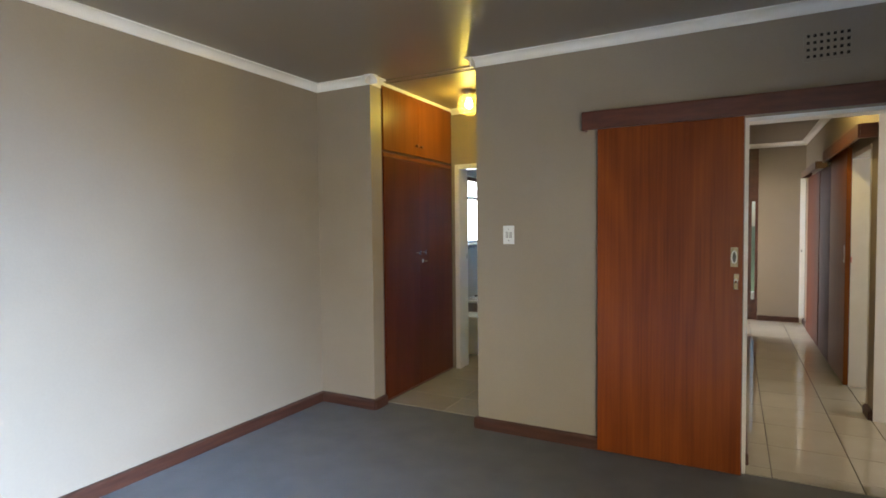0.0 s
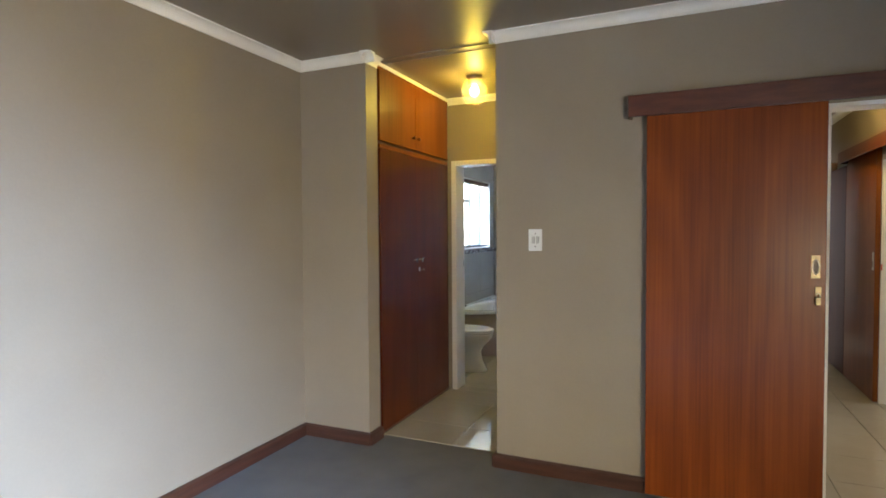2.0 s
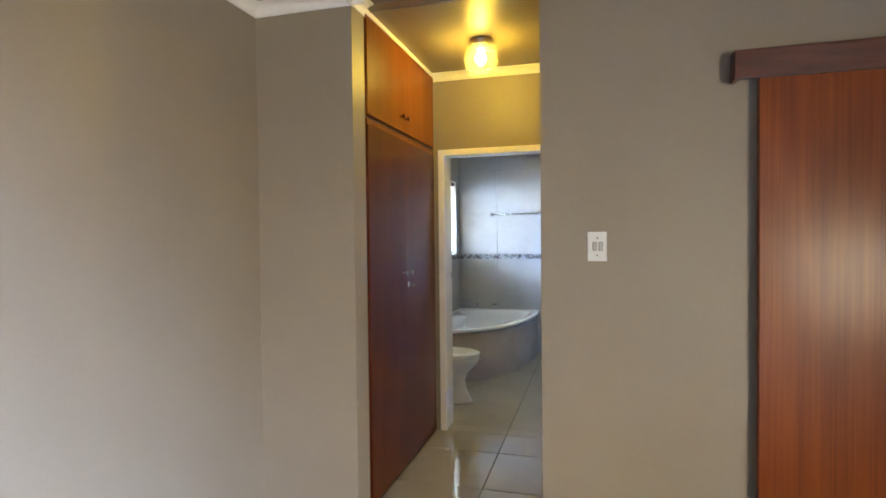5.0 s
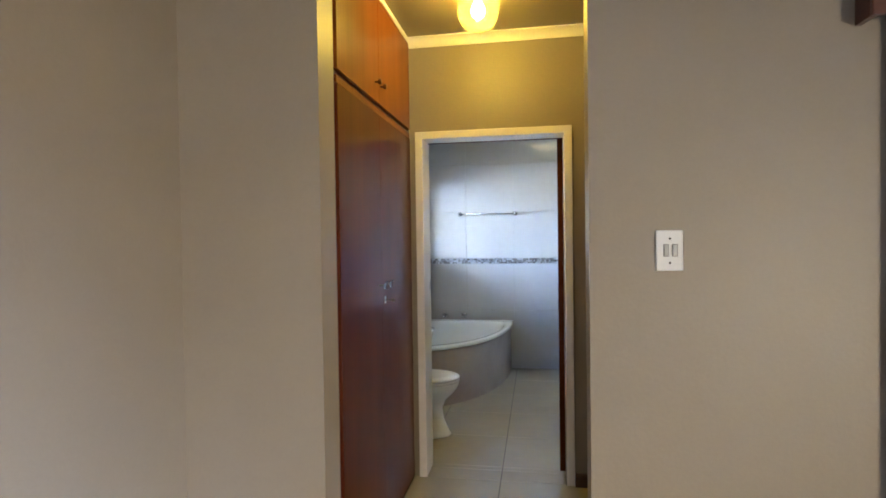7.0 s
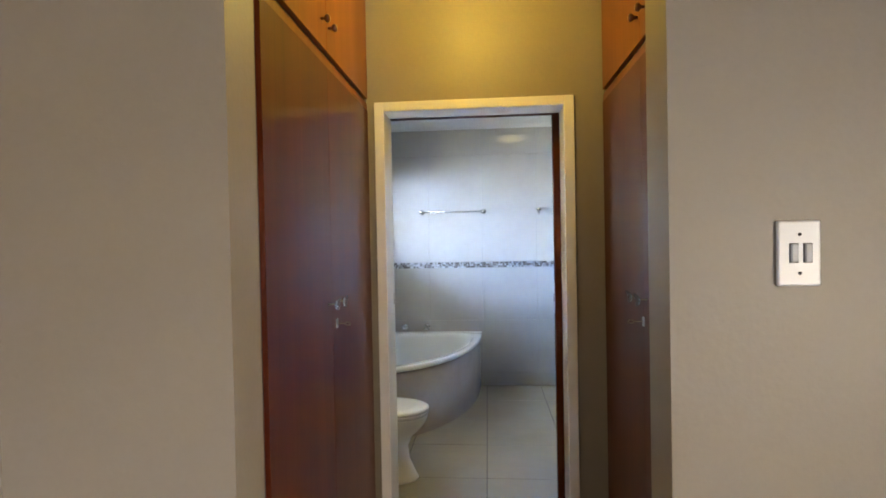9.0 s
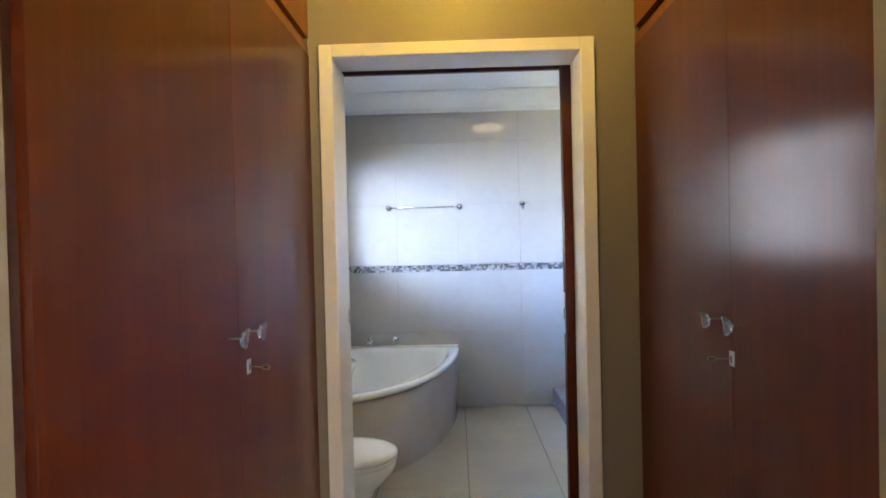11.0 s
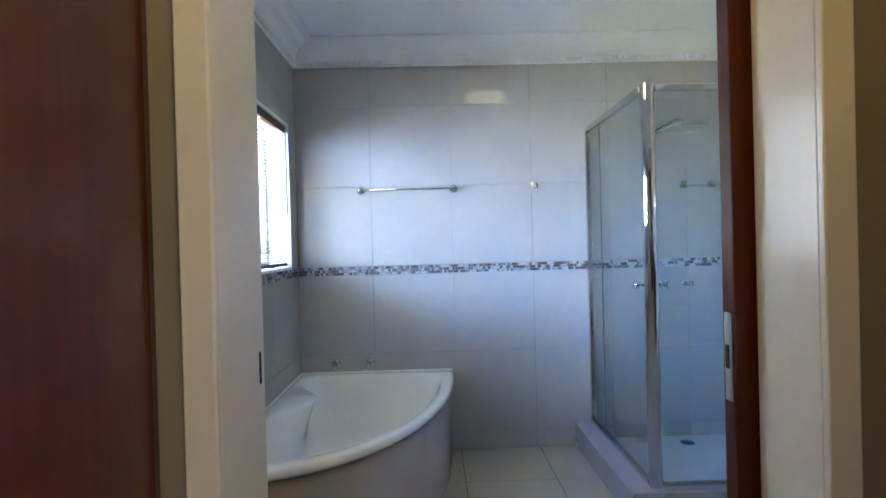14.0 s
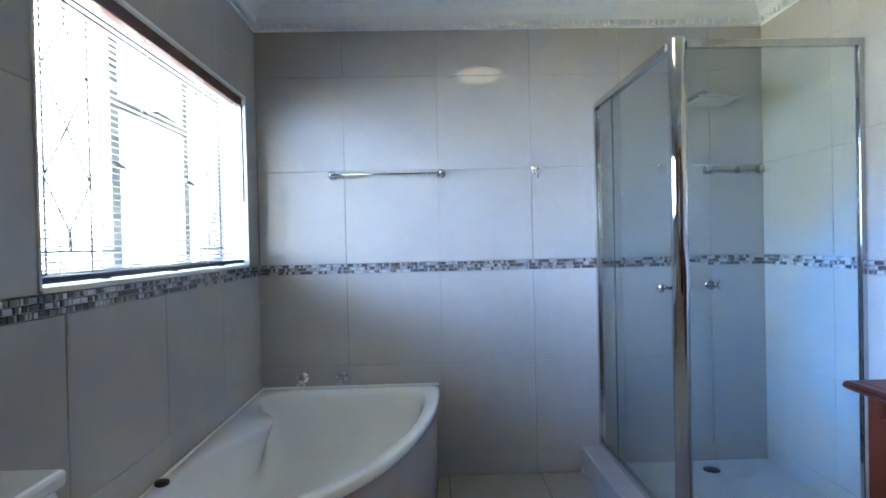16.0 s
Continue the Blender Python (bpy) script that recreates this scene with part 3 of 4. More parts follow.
def cupboard(face, side, y0, y1, split, back, label):
    c = thing("built_in_cupboard", label, "cupboard", "built-in cupboards of the passage")
    lo, hi = sorted((face - side * 0.004, back))
    part("body", boxed(lo, hi, y0, y1, 0.0, 2.655), WOODDARK, c)

    def slab(name, ya, yb, za, zb, d0, d1, mat, bevel=0.0015, parent=c, label=""):
        xa, xb = sorted((face - side * 0.004 + side * d0, face - side * 0.004 + side * d1))
        return part(name, boxed(xa, xb, ya, yb, za, zb, bevel=bevel), mat, parent, label)

    slab("side_strip", y0, y0 + 0.022, 0.0, 2.60, 0, 0.007, SKIRT)
    slab("side_strip", y1 - 0.042, y1, 0.0, 2.60, 0, 0.003, SKIRT, label="dark recessed strip against the end wall")
    slab("top_strip", y0, y1, 2.575, 2.600, 0, 0.010, WOOD)
    slab("scribe_mould", y0, y1, 2.600, 2.655, 0, 0.016, WHITE, label="white cove strip along the ceiling")
    slab("middle_rail", y0 + 0.022, y1 - 0.042, 2.030, 2.060, 0, 0.016, WOOD, label="light wooden rail between the doors")
    slab("plinth", y0, y1, 0.0, 0.020, 0, 0.006, WOODDARK)
    for a, b in ((y0 + 0.024, split - 0.0004), (split + 0.0004, y1 - 0.044)):
        near = b < split
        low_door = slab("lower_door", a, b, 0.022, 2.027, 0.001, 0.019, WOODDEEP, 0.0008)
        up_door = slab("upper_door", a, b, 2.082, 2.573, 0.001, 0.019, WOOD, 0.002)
        xk = face + side * 0.015
        knob("handle", low_door, xk, split - 0.050 if near else split + 0.050, 1.219, side)
        round_knob(up_door, xk, split - 0.060 if near else split + 0.025, 2.170, side)
    key(c, face + side * 0.015, split + (0.050 if side > 0 else -0.004), 1.140, side, -0.004 if side > 0 else 0.006)
    return c


cupboard(-2.040, 1, 3.998, 5.260, 4.581, -2.560, "tall built-in cupboard of red-brown varnished wood, doors shut")
cupboard(-0.952, -1, 4.005, 5.260, 4.623, -0.405, "tall built-in cupboard of red-brown varnished wood opposite the first")

gl = thing("ceiling_globe_lamp", "lit clear glass globe lamp with a yellow bulb under the ceiling", "ceiling lamp", "globe lamps")
base = part("collar", spin([(0, 0), (0.062, 0), (0.062, -0.012), (0.050, -0.020), (0.050, -0.060), (0.044, -0.066), (0, -0.066)], 24, pose(-1.553, 4.65, CEIL)), STEEL, gl)
gp = [(0.046, 0.092)] + [(0.102 * math.sin(a), 0.102 * math.cos(a)) for a in [radians(28 + k * 152 / 14) for k in range(14)]] + [(0, -0.102)]
ip = [(max(r - 0.003, 0), h * 0.97) for r, h in gp][::-1]
g = part("globe", spin(gp + ip, 32, pose(-1.553, 4.65, 2.512)), GLOBE, gl, "clear glass globe")
g.visible_shadow = False
b = part("bulb", spin([(0.012, 0.060), (0.014, 0.035), (0.030, 0.010), (0.034, -0.012), (0.026, -0.034), (0.012, -0.044), (0, -0.046)], 18, pose(-1.553, 4.65, 2.52)), BULB, gl, "glowing yellow bulb")
b.visible_shadow = False
hl = copy_thing(gl, pose(2.503, 1.15, 0))

# steel door frame of the bathroom
fr = tagged(new("door_frame_bathroom"), "cream enamelled steel door frame of the bathroom", "door frame", kind="structure")
for x0, x1, depth in ((-2.002, -1.957, 5.450), (-1.133, -1.087, 5.407)):
    part("jamb", box(boxed(x0, x1, 5.247, 5.2618, 0.0, 2.073, bevel=0.003), *((x0 + 0.02, x1, 5.262, depth, 0.0, 2.030) if x1 < -1.9 else (x0, x1 - 0.02, 5.262, depth, 0.0, 2.030))), CREAM, fr)
part("head", box(boxed(-1.957, -1.133, 5.247, 5.2618, 2.030, 2.073, bevel=0.003), -1.957, -1.133, 5.262, 5.407, 2.030, 2.045), CREAM, fr)
part("strike_plate", boxed(-1.9575, -1.9563, 5.424, 5.434, 1.115, 1.168), HOLESHADE, fr, "flat black strip for the shade in the latch slot")

bd = thing("bathroom_sliding_door", "red-brown wooden sliding door of the bathroom, slid open", "sliding door")
part("leaf", boxed(-1.164, -0.330, 5.420, 5.458, 0.012, 2.06, bevel=0.002), WOODDEEP, bd)
lp = part("lock_plate", boxed(-1.1665, -1.164, 5.429, 5.449, 1.06, 1.21, bevel=0.0008), STEEL, bd, "steel lock face plate")
part("latch", boxed(-1.1682, -1.1665, 5.434, 5.444, 1.115, 1.155), HOLESHADE, lp)
bp = thing("bathroom_door_track", "dark wooden pelmet over the bathroom sliding door", "pelmet")
part("front_board", boxed(-1.99, -0.32, 5.470, 5.486, 2.035, 2.13, bevel=0.002), WOODDARK, bp)
part("top_board", boxed(-1.99, -0.32, 5.407, 5.470, 2.114, 2.13), WOODDARK, bp)

# ---- bathroom ----
win = tagged(new("window_bathroom"), "white steel bathroom window with burglar bars", "window", kind="structure")
WX = -2.70
bm = bmesh.new()
for y, w in ((6.37, 0.032), (6.922, 0.055), (7.478, 0.052), (7.873, 0.032)):
    box(bm, WX - 0.02, WX + 0.02, y, y + w, 1.222, 2.095)
for z in (1.222, 2.063):
    box(bm, WX - 0.019, WX + 0.019, 6.37, 7.905, z, z + 0.032)
box(bm, WX - 0.019, WX + 0.019, 6.967, 7.49, 1.815, 1.855)
part("window_frame", bm, STEELPAINT, win)
for ya, yb, za, zb in ((6.402, 6.935, 1.254, 2.063), (6.967, 7.49, 1.254, 1.822), (6.967, 7.49, 1.85, 2.063), (7.522, 7.873, 1.254, 2.063)):
    p = part("pane", boxed(WX - 0.002, WX + 0.002, ya, yb, za, zb), GLASS, win)
    p.visible_shadow = False
for ya, yb in ((6.41, 6.93), (7.525, 7.87)):
    yc, hw = (ya + yb) / 2, 0.105
    xb = WX + 0.035
    for dy in (-hw, hw):
        part("bar", tube([(xb, yc + dy, 1.25), (xb, yc + dy, 2.07)], 0.004, 6), BARS, win)
    part("bar", tube([(xb, ya, 1.315), (xb, yb, 1.315)], 0.004, 6), BARS, win)
    part("bar", tube([(xb, yc, 1.315), (xb, yc, 1.372)], 0.006, 6), BARS, win)
    for z in (1.372, 1.682):
        for dy in (-hw, hw):
            part("diamond", tube([(xb, yc, z), (xb, yc + dy, z + 0.155), (xb, yc, z + 0.31)], 0.0035, 6), BARS, win)
    part("bar", tube([(xb, yc, 1.992), (xb, yc, 2.07)], 0.006, 6), BARS, win)
for y, z in ((6.94, 1.60), (7.50, 1.60)):
    part("stay_handle", tube([(WX + 0.02, y, z), (WX + 0.05, y, z), (WX + 0.055, y - 0.09, z + 0.012)], 0.010, 8), BARS, win, "dark metal casement handle")
part("diamond", tube([(WX + 0.03, 7.23 + 0.10 * math.cos(a), 1.955 + 0.075 * math.sin(a)) for a in [k * math.pi / 2 for k in range(5)]], 0.0035, 6), BARS, win)
part("stay", tube([(WX + 0.02, 7.15, 1.84), (WX + 0.06, 7.18, 1.846), (WX + 0.05, 7.33, 1.842)], 0.008, 8), BARS, win)
part("window_sill", boxed(BX0 - 0.11, BX0 + 0.004, 6.37, 7.905, 1.212, 1.226, bevel=0.002), WHITE, win, "white tile edge of the sill")
bm = boxed(BX0 - 0.14, BX0 + 0.003, 6.362, 6.372, 1.222, 2.10)
box(bm, BX0 - 0.14, BX0 + 0.003, 7.903, 7.913, 1.222, 2.10)
box(bm, BX0 - 0.14, BX0 + 0.003, 6.362, 7.913, 2.093, 2.103)
part("reveal", bm, WHITE, win, "white edge trim of the tiled reveal")

structure("trim_corner", boxed(BX0, BX0 + 0.006, BY1 - 0.006, BY1, 1.215, 2.515, bevel=0.002), CHROME, "thin metal tile trim in the bathroom corner")
blind = thing("venetian_blind", "white venetian blind with a brown head rail, let down and open", "blind")
BXP = BX0 - 0.030
part("head_rail", boxed(BXP - 0.015, BXP + 0.018, 6.378, 7.897, 2.045, 2.092, bevel=0.003), WOODDARK, blind, "brown wooden head rail")
part("bottom_rail", boxed(BXP - 0.012, BXP + 0.012, 6.385, 7.893, 1.236, 1.252, bevel=0.003), BLACK, blind, "dark bottom rail")
first = None
z = 1.268
while z < 2.04:
    if first is None:
        bm = bmesh.new()
        pr = [(-0.0115, -0.0010), (0.0, 0.0018), (0.0115, -0.0010), (0.0115, -0.0016), (0.0, 0.0010), (-0.0115, -0.0016)]
        ends = [[bm.verts.new((u, y, v)) for u, v in pr] for y in (6.385, 7.893)]
        for s in range(6):
            bm.faces.new((ends[0][s], ends[0][(s + 1) % 6], ends[1][(s + 1) % 6], ends[1][s]))
        bmesh.ops.recalc_face_normals(bm, faces=bm.faces)
        first = part("slat", bm, SLAT, blind)
        s_ = first
    else:
        s_ = new("slat", first.data)
        s_.parent = blind
    s_.location = (BXP, 0, z)
    s_.rotation_euler = (0, radians(13 + random.uniform(-2, 2)), 0)
    z += 0.0205
for y in (6.47, 6.95, 7.42, 7.80):
    for dx in (-0.0125, 0.0125):
        part("ladder_cord", tube([(BXP + dx, y, 1.25), (BXP + dx, y, 2.05)], 0.0011, 5), SLAT, blind)
part("wand", tube([(BXP + 0.024, 7.872, 2.05), (BXP + 0.024, 7.876, 1.55)], 0.0045, 8), BLACK, blind, "dark tilt wand")
for y in (6.68, 7.13, 7.60):
    part("clip", boxed(BXP - 0.01, BXP + 0.014, y, y + 0.012, 1.230, 1.240), BLACK, blind)


def outline(a, b, n=2.2, count=34, inset=0.0):
    """The plan of the corner bath, from the far wall round to the window wall."""
    pts = []
    for k in range(count):
        t = math.pi / 2 * k / (count - 1)
        pts.append(Vector(((a - inset) * max(math.cos(t), 0) ** (2 / n), -(b - inset) * max(math.sin(t), 0) ** (2 / n), 0)))
    return pts


def closed_ring(k, z, smooth=0, a=0.985, b=1.60, centre=Vector((0.42, -0.62, 0)), tongue=0.0):
    pts = outline(a, b)
    pts += [Vector((0, -b * (1 - (j + 1) / 40), 0)) for j in range(40)]
    pts += [Vector((a * (j + 1) / 25, 0, 0)) for j in range(24)]
    pts = [centre + (p - centre) * k for p in pts]
    pts = [Vector((p.x + tongue * 1.6 * math.exp(-((p.y + 0.50) / (0.075 if p.y > -0.50 else 0.26)) ** 2) * max(0.0, 1 - p.x / 0.30), p.y, 0)) if p.x < 0.30 else p for p in pts]
    for _ in range(smooth if smooth < 3 else smooth * 3):
        pts = [(pts[i - 1] + 2 * p + pts[(i + 1) % len(pts)]) / 4 for i, p in enumerate(pts)]
    return [Vector((BX0 + 0.003 + p.x, BY1 - 0.003 + p.y, z)) for p in pts]


tub = thing("corner_bath", "white acrylic corner bath in a curved taupe tiled apron", "bathtub")
bm = bmesh.new()
spec = [(0.955, 0.484, 2, 0), (0.985, 0.484, 0, 0), (0.999, 0.489, 0, 0), (1.0, 0.505, 0, 0), (0.992, 0.518, 1, 0), (0.975, 0.522, 2, 0), (0.905, 0.521, 4, 0.155),
        (0.890, 0.514, 5, 0.165), (0.878, 0.49, 7, 0.165), (0.85, 0.40, 11, 0.135), (0.80, 0.30, 16, 0.08), (0.73, 0.20, 22, 0.02), (0.64, 0.155, 26, 0), (0.50, 0.140, 34, 0), (0.25, 0.135, 40, 0)]
rings = [[bm.verts.new(p) for p in closed_ring(k, z, s, tongue=g)] for k, z, s, g in spec]
for r, q in zip(rings, rings[1:]):
    for i in range(len(r)):
        bm.faces.new((r[i], r[(i + 1) % len(r)], q[(i + 1) % len(r)], q[i]))
bm.faces.new(rings[-1])
bmesh.ops.recalc_face_normals(bm, faces=bm.faces)
for f in bm.faces:
    f.smooth = True
part("tub", bm, ACRYLIC, tub)
bm = bmesh.new()
pts = outline(0.985, 1.60, inset=0.020)
low = [bm.verts.new((BX0 + 0.003 + p.x, BY1 - 0.003 + p.y, 0.0)) for p in pts]
top = [bm.verts.new((BX0 + 0.003 + p.x, BY1 - 0.003 + p.y, 0.485)) for p in pts]
inn = [bm.verts.new((BX0 + 0.003 + p.x * 0.97, BY1 - 0.003 + p.y * 0.97, 0.485)) for p in pts]
for i in range(len(pts) - 1):
    bm.faces.new((low[i], low[i + 1], top[i + 1], top[i])).smooth = True
    bm.faces.new((top[i], top[i + 1], inn[i + 1], inn[i]))
part("apron", bm, TAUPE, tub, "curved taupe tiled apron")
part("sealant", box(boxed(BX0, -1.56, BY1 - 0.010, BY1, 0.515, 0.530, bevel=0.003), BX0, BX0 + 0.010, 6.50, BY1, 0.515, 0.530, bevel=0.003), PORCELAIN, tub, "white sealant bead along the tiles")
part("waste", spin([(0, 0.004), (0.022, 0.004), (0.028, 0)], 18, pose(-2.05, 7.35, 0.137)), CHROME, tub, "chrome waste")


def tap(name, x, z, size=1.0, wall_y=BY1, label="chrome cross-head wall tap over the bath", group="bath taps"):
    t = thing(name, label, "tap", group)
    part("flange", spin([(0, 0.010), (0.014, 0.010), (0.024, 0.003), (0.026, 0)], 18, pose(x, wall_y, z, 90) @ Matrix.Scale(size, 4)), CHROME, t)
    part("spindle", spin([(0, 0.052), (0.010, 0.050), (0.012, 0.030), (0.014, 0.008)], 14, pose(x, wall_y, z, 90) @ Matrix.Scale(size, 4)), CHROME, t)
    hd = part("cross_head", spin([(0, 0.020), (0.010, 0.018), (0.014, 0.008), (0.014, -0.002), (0.008, -0.006), (0, -0.006)], 14,
                                 pose(x, wall_y - 0.052 * size, z, 90) @ Matrix.Scale(size, 4)), CHROME, t)
    for k in range(4):
        a = radians(45 + 90 * k)
        d = Vector((math.cos(a), 0, math.sin(a))) * size
        c = Vector((x, wall_y - 0.057 * size, z))
        part("spoke", tube([c + d * 0.010, c + d * 0.022, c + d * 0.033], 0.0055 * size, 8), CHROME, hd)
    return t


tap("bath_tap", -2.316, 0.578, 1.13)
tap("bath_tap", -2.098, 0.578, 1.13)
tap("shower_tap", -0.004, 1.044, 1.05, label="chrome cross-head wall tap in the shower", group="shower taps")
tap("shower_tap", -0.171, 1.040, 1.05, label="chrome cross-head wall tap in the shower", group="shower taps")
tagged(part("bath_plug", spin([(0, 0.016), (0.018, 0.016), (0.024, 0.012), (0.024, 0.003), (0.020, 0.0)], 20, pose(-2.515, 6.87, 0.5225)), BLACK), "black rubber bath plug lying on the bath rim", "plug")

rail = thing("towel_rail", "slim chrome towel rail on the tiled wall", "towel rail")
part("bar", tube([(-2.125, 8.035, 1.703), (-1.522, 8.035, 1.703)], 0.007, 10), CHROME, rail)
for x in (-2.125, -1.522):
    e = part("bracket", spin([(0, 0.066), (0.014, 0.064), (0.016, 0.040), (0.010, 0.030), (0.010, 0.010), (0.024, 0.006), (0.026, 0)], 18, pose(x, BY1, 1.703, 90)), CHROME, rail)
hook = thing("robe_hook", "small chrome robe hook on the tiled wall", "hook")
part("plate", spin([(0, 0.008), (0.022, 0.007), (0.024, 0)], 18, pose(-0.990, BY1, 1.714, 90)), CHROME, hook)
part("prong", tube([(-0.990, BY1 - 0.006, 1.712), (-0.990, BY1 - 0.035, 1.700), (-0.990, BY1 - 0.045, 1.672), (-0.990, BY1 - 0.058, 1.668), (-0.990, BY1 - 0.064, 1.690)], 0.007, 8), CHROME, hook)
part("upper_prong", tube([(-1.008, BY1 - 0.006, 1.716), (-1.012, BY1 - 0.030, 1.722)], 0.006, 8), CHROME, hook)
part("upper_prong", tube([(-0.972, BY1 - 0.006, 1.716), (-0.968, BY1 - 0.030, 1.722)], 0.006, 8), CHROME, hook)

# toilet: bowl towards +x, cistern at the window wall
TY = 5.975
wc = thing("toilet", "white porcelain toilet with a closed lid and low cistern", "toilet")


def oval_loft(levels, steps=28):
    """Stacked rounded plans: (z, back x, front x, half width)."""
    bm = bmesh.new()
    rings = []
    for z, xa, xb, hw in levels:
        ring = []
        for k in range(steps):
            a = 2 * math.pi * k / steps
            c, s = math.cos(a), math.sin(a)
            n = 2.6 if c < 0 else 2.1
            ring.append(bm.verts.new(((xa + xb) / 2 + (xb - xa) / 2 * math.copysign(abs(c) ** (2 / n), c), TY + hw * math.copysign(abs(s) ** (2 / n), s), z)))
        rings.append(ring)
    for r, q in zip(rings, rings[1:]):
        for k in range(steps):
            bm.faces.new((r[k], r[(k + 1) % steps], q[(k + 1) % steps], q[k]))
    bm.faces.new(rings[0][::-1])
    bm.faces.new(rings[-1])
    bmesh.ops.recalc_face_normals(bm, faces=bm.faces)
    for f in bm.faces:
        f.smooth = len(f.verts) == 4
    return bm


part("pedestal", oval_loft([(0.0, -2.42, -1.925, 0.120), (0.012, -2.42, -1.922, 0.121), (0.03, -2.415, -1.935, 0.112), (0.12, -2.40, -1.975, 0.095), (0.20, -2.40, -1.985, 0.096),
                            (0.26, -2.40, -1.955, 0.125), (0.31, -2.41, -1.900, 0.158), (0.35, -2.42, -1.870, 0.175), (0.385, -2.42, -1.860, 0.180), (0.392, -2.42, -1.864, 0.178)]), PORCELAIN, wc)
part("seat", oval_loft([(0.393, -2.36, -1.862, 0.182), (0.398, -2.36, -1.856, 0.186), (0.410, -2.36, -1.856, 0.186), (0.414, -2.36, -1.860, 0.184)]), PORCELAIN, wc)
part("lid", oval_loft([(0.4155, -2.36, -1.858, 0.184), (0.420, -2.36, -1.853, 0.188), (0.432, -2.36, -1.856, 0.186), (0.440, -2.35, -1.880, 0.170), (0.443, -2.34, -1.93, 0.14)]), PORCELAIN, wc)
cis = part("cistern", boxed(-2.542, -2.360, TY - 0.185, TY + 0.175, 0.40, 0.835, bevel=0.02), PORCELAIN, wc)
part("cistern_lid", boxed(-2.544, -2.352, TY - 0.192, TY + 0.182, 0.835, 0.872, bevel=0.010), PORCELAIN, cis)
part("flush_button", spin([(0, 0.006), (0.018, 0.005), (0.020, 0)], 18, pose(-2.45, TY, 0.872)), CHROME, cis)

# shower
sh = thing("shower_cubicle", "framed glass shower cubicle with chrome posts", "shower")
GX, GY = -0.640, 7.120
bm = boxed(-0.762, -0.600, 7.050, BY1 - 0.0, 0.0, 0.150, bevel=0.006)
box(bm, -0.600, NX - 0.002, 7.050, 7.165, 0.0, 0.1495, bevel=0.004)
part("kerb", bm, KERBTILE, sh, "mauve-grey tiled kerb")
part("tray", boxed(-0.61, BX1 - 0.004, 7.166, BY1 - 0.004, 0.0, 0.040), TRAYTILE, sh, "pale tiled shower floor")
part("drain", spin([(0, 0.005), (0.038, 0.005), (0.045, 0)], 20, pose(-0.08, 7.955, 0.040)), IRON, sh, "round dark steel floor drain")
part("corner_post", spin([(0, 0.150), (0.033, 0.150), (0.033, 2.080), (0.028, 2.088), (0, 2.090)], 28, pose(GX + 0.018, GY, 0)), CHROME, sh, "polished chrome corner post")
part("wall_channel", boxed(GX - 0.018, GX + 0.014, BY1 - 0.028, BY1, 0.150, 2.07, bevel=0.003), CHROME, sh)
part("wall_channel", boxed(NX - 0.026, NX - 0.002, GY - 0.012, GY + 0.012, 0.150, 2.07, bevel=0.003), CHROME, sh)
part("top_rail", boxed(GX - 0.016, GX + 0.016, GY + 0.024, BY1 - 0.028, 2.045, 2.078, bevel=0.003), CHROME, sh)
part("top_rail", boxed(GX + 0.052, NX - 0.002, GY - 0.015, GY + 0.015, 2.048, 2.078, bevel=0.003), CHROME, sh)
part("bottom_rail", boxed(GX - 0.016, GX + 0.016, GY + 0.024, BY1 - 0.028, 0.150, 0.172, bevel=0.003), CHROME, sh)
part("bottom_rail", boxed(GX + 0.052, NX - 0.026, GY - 0.013, GY + 0.013, 0.150, 0.168, bevel=0.003), CHROME, sh)
for nm, a in (("pane", (GX - 0.008, GX - 0.002, 7.79, BY1 - 0.028, 0.172, 2.045)), ("pane", (GX + 0.004, GX + 0.010, GY + 0.024, 7.82, 0.172, 2.045)),
              ("pane", (GX + 0.052, NX - 0.026, GY - 0.003, GY + 0.003, 0.168, 2.048))):
    p = part(nm, boxed(*a), SHGLASS, sh, "clear bluish glass pane")
part("meeting_strip", boxed(GX - 0.010, GX - 0.0085, 7.786, 7.800, 0.172, 2.045), BLACK, sh, "dark rubber strip on the glass edge")

kn = part("door_knob", spin([(0.008, 0), (0.008, 0.014), (0.019, 0.020), (0.021, 0.032), (0.014, 0.040), (0, 0.041)], 16, pose(GX + 0.004, 7.205, 1.113, 0, -90)), CHROME, sh, "round chrome knob on the glass door")
part("inner_knob", spin([(0.008, 0), (0.008, 0.012), (0.018, 0.018), (0.018, 0.028), (0, 0.032)], 16, pose(GX + 0.010, 7.205, 1.113, 0, 90)), CHROME, kn)

rose = thing("shower_rose", "flat square chrome rain shower head on a wall arm", "shower head")
part("plate", boxed(-0.295, -0.075, 7.60, 7.80, 1.985, 1.997, bevel=0.003), CHROME, rose)
part("nozzle_face", boxed(-0.285, -0.085, 7.61, 7.79, 1.981, 1.985), STEEL, rose)
part("arm", tube([(-0.185, BY1, 2.05), (-0.185, 7.80, 2.055), (-0.185, 7.72, 2.045), (-0.185, 7.70, 1.995)], 0.010, 10), CHROME, rose)
part("flange", spin([(0, 0.006), (0.022, 0.005), (0.026, 0)], 16, pose(-0.185, BY1, 2.05, 90)), CHROME, rose)
shelf = thing("shower_shelf", "clear glass shower shelf on chrome brackets", "shelf")
p = part("shelf", boxed(-0.045, 0.300, BY1 - 0.11, BY1 - 0.012, 1.675, 1.682, bevel=0.002), SHGLASS, shelf)
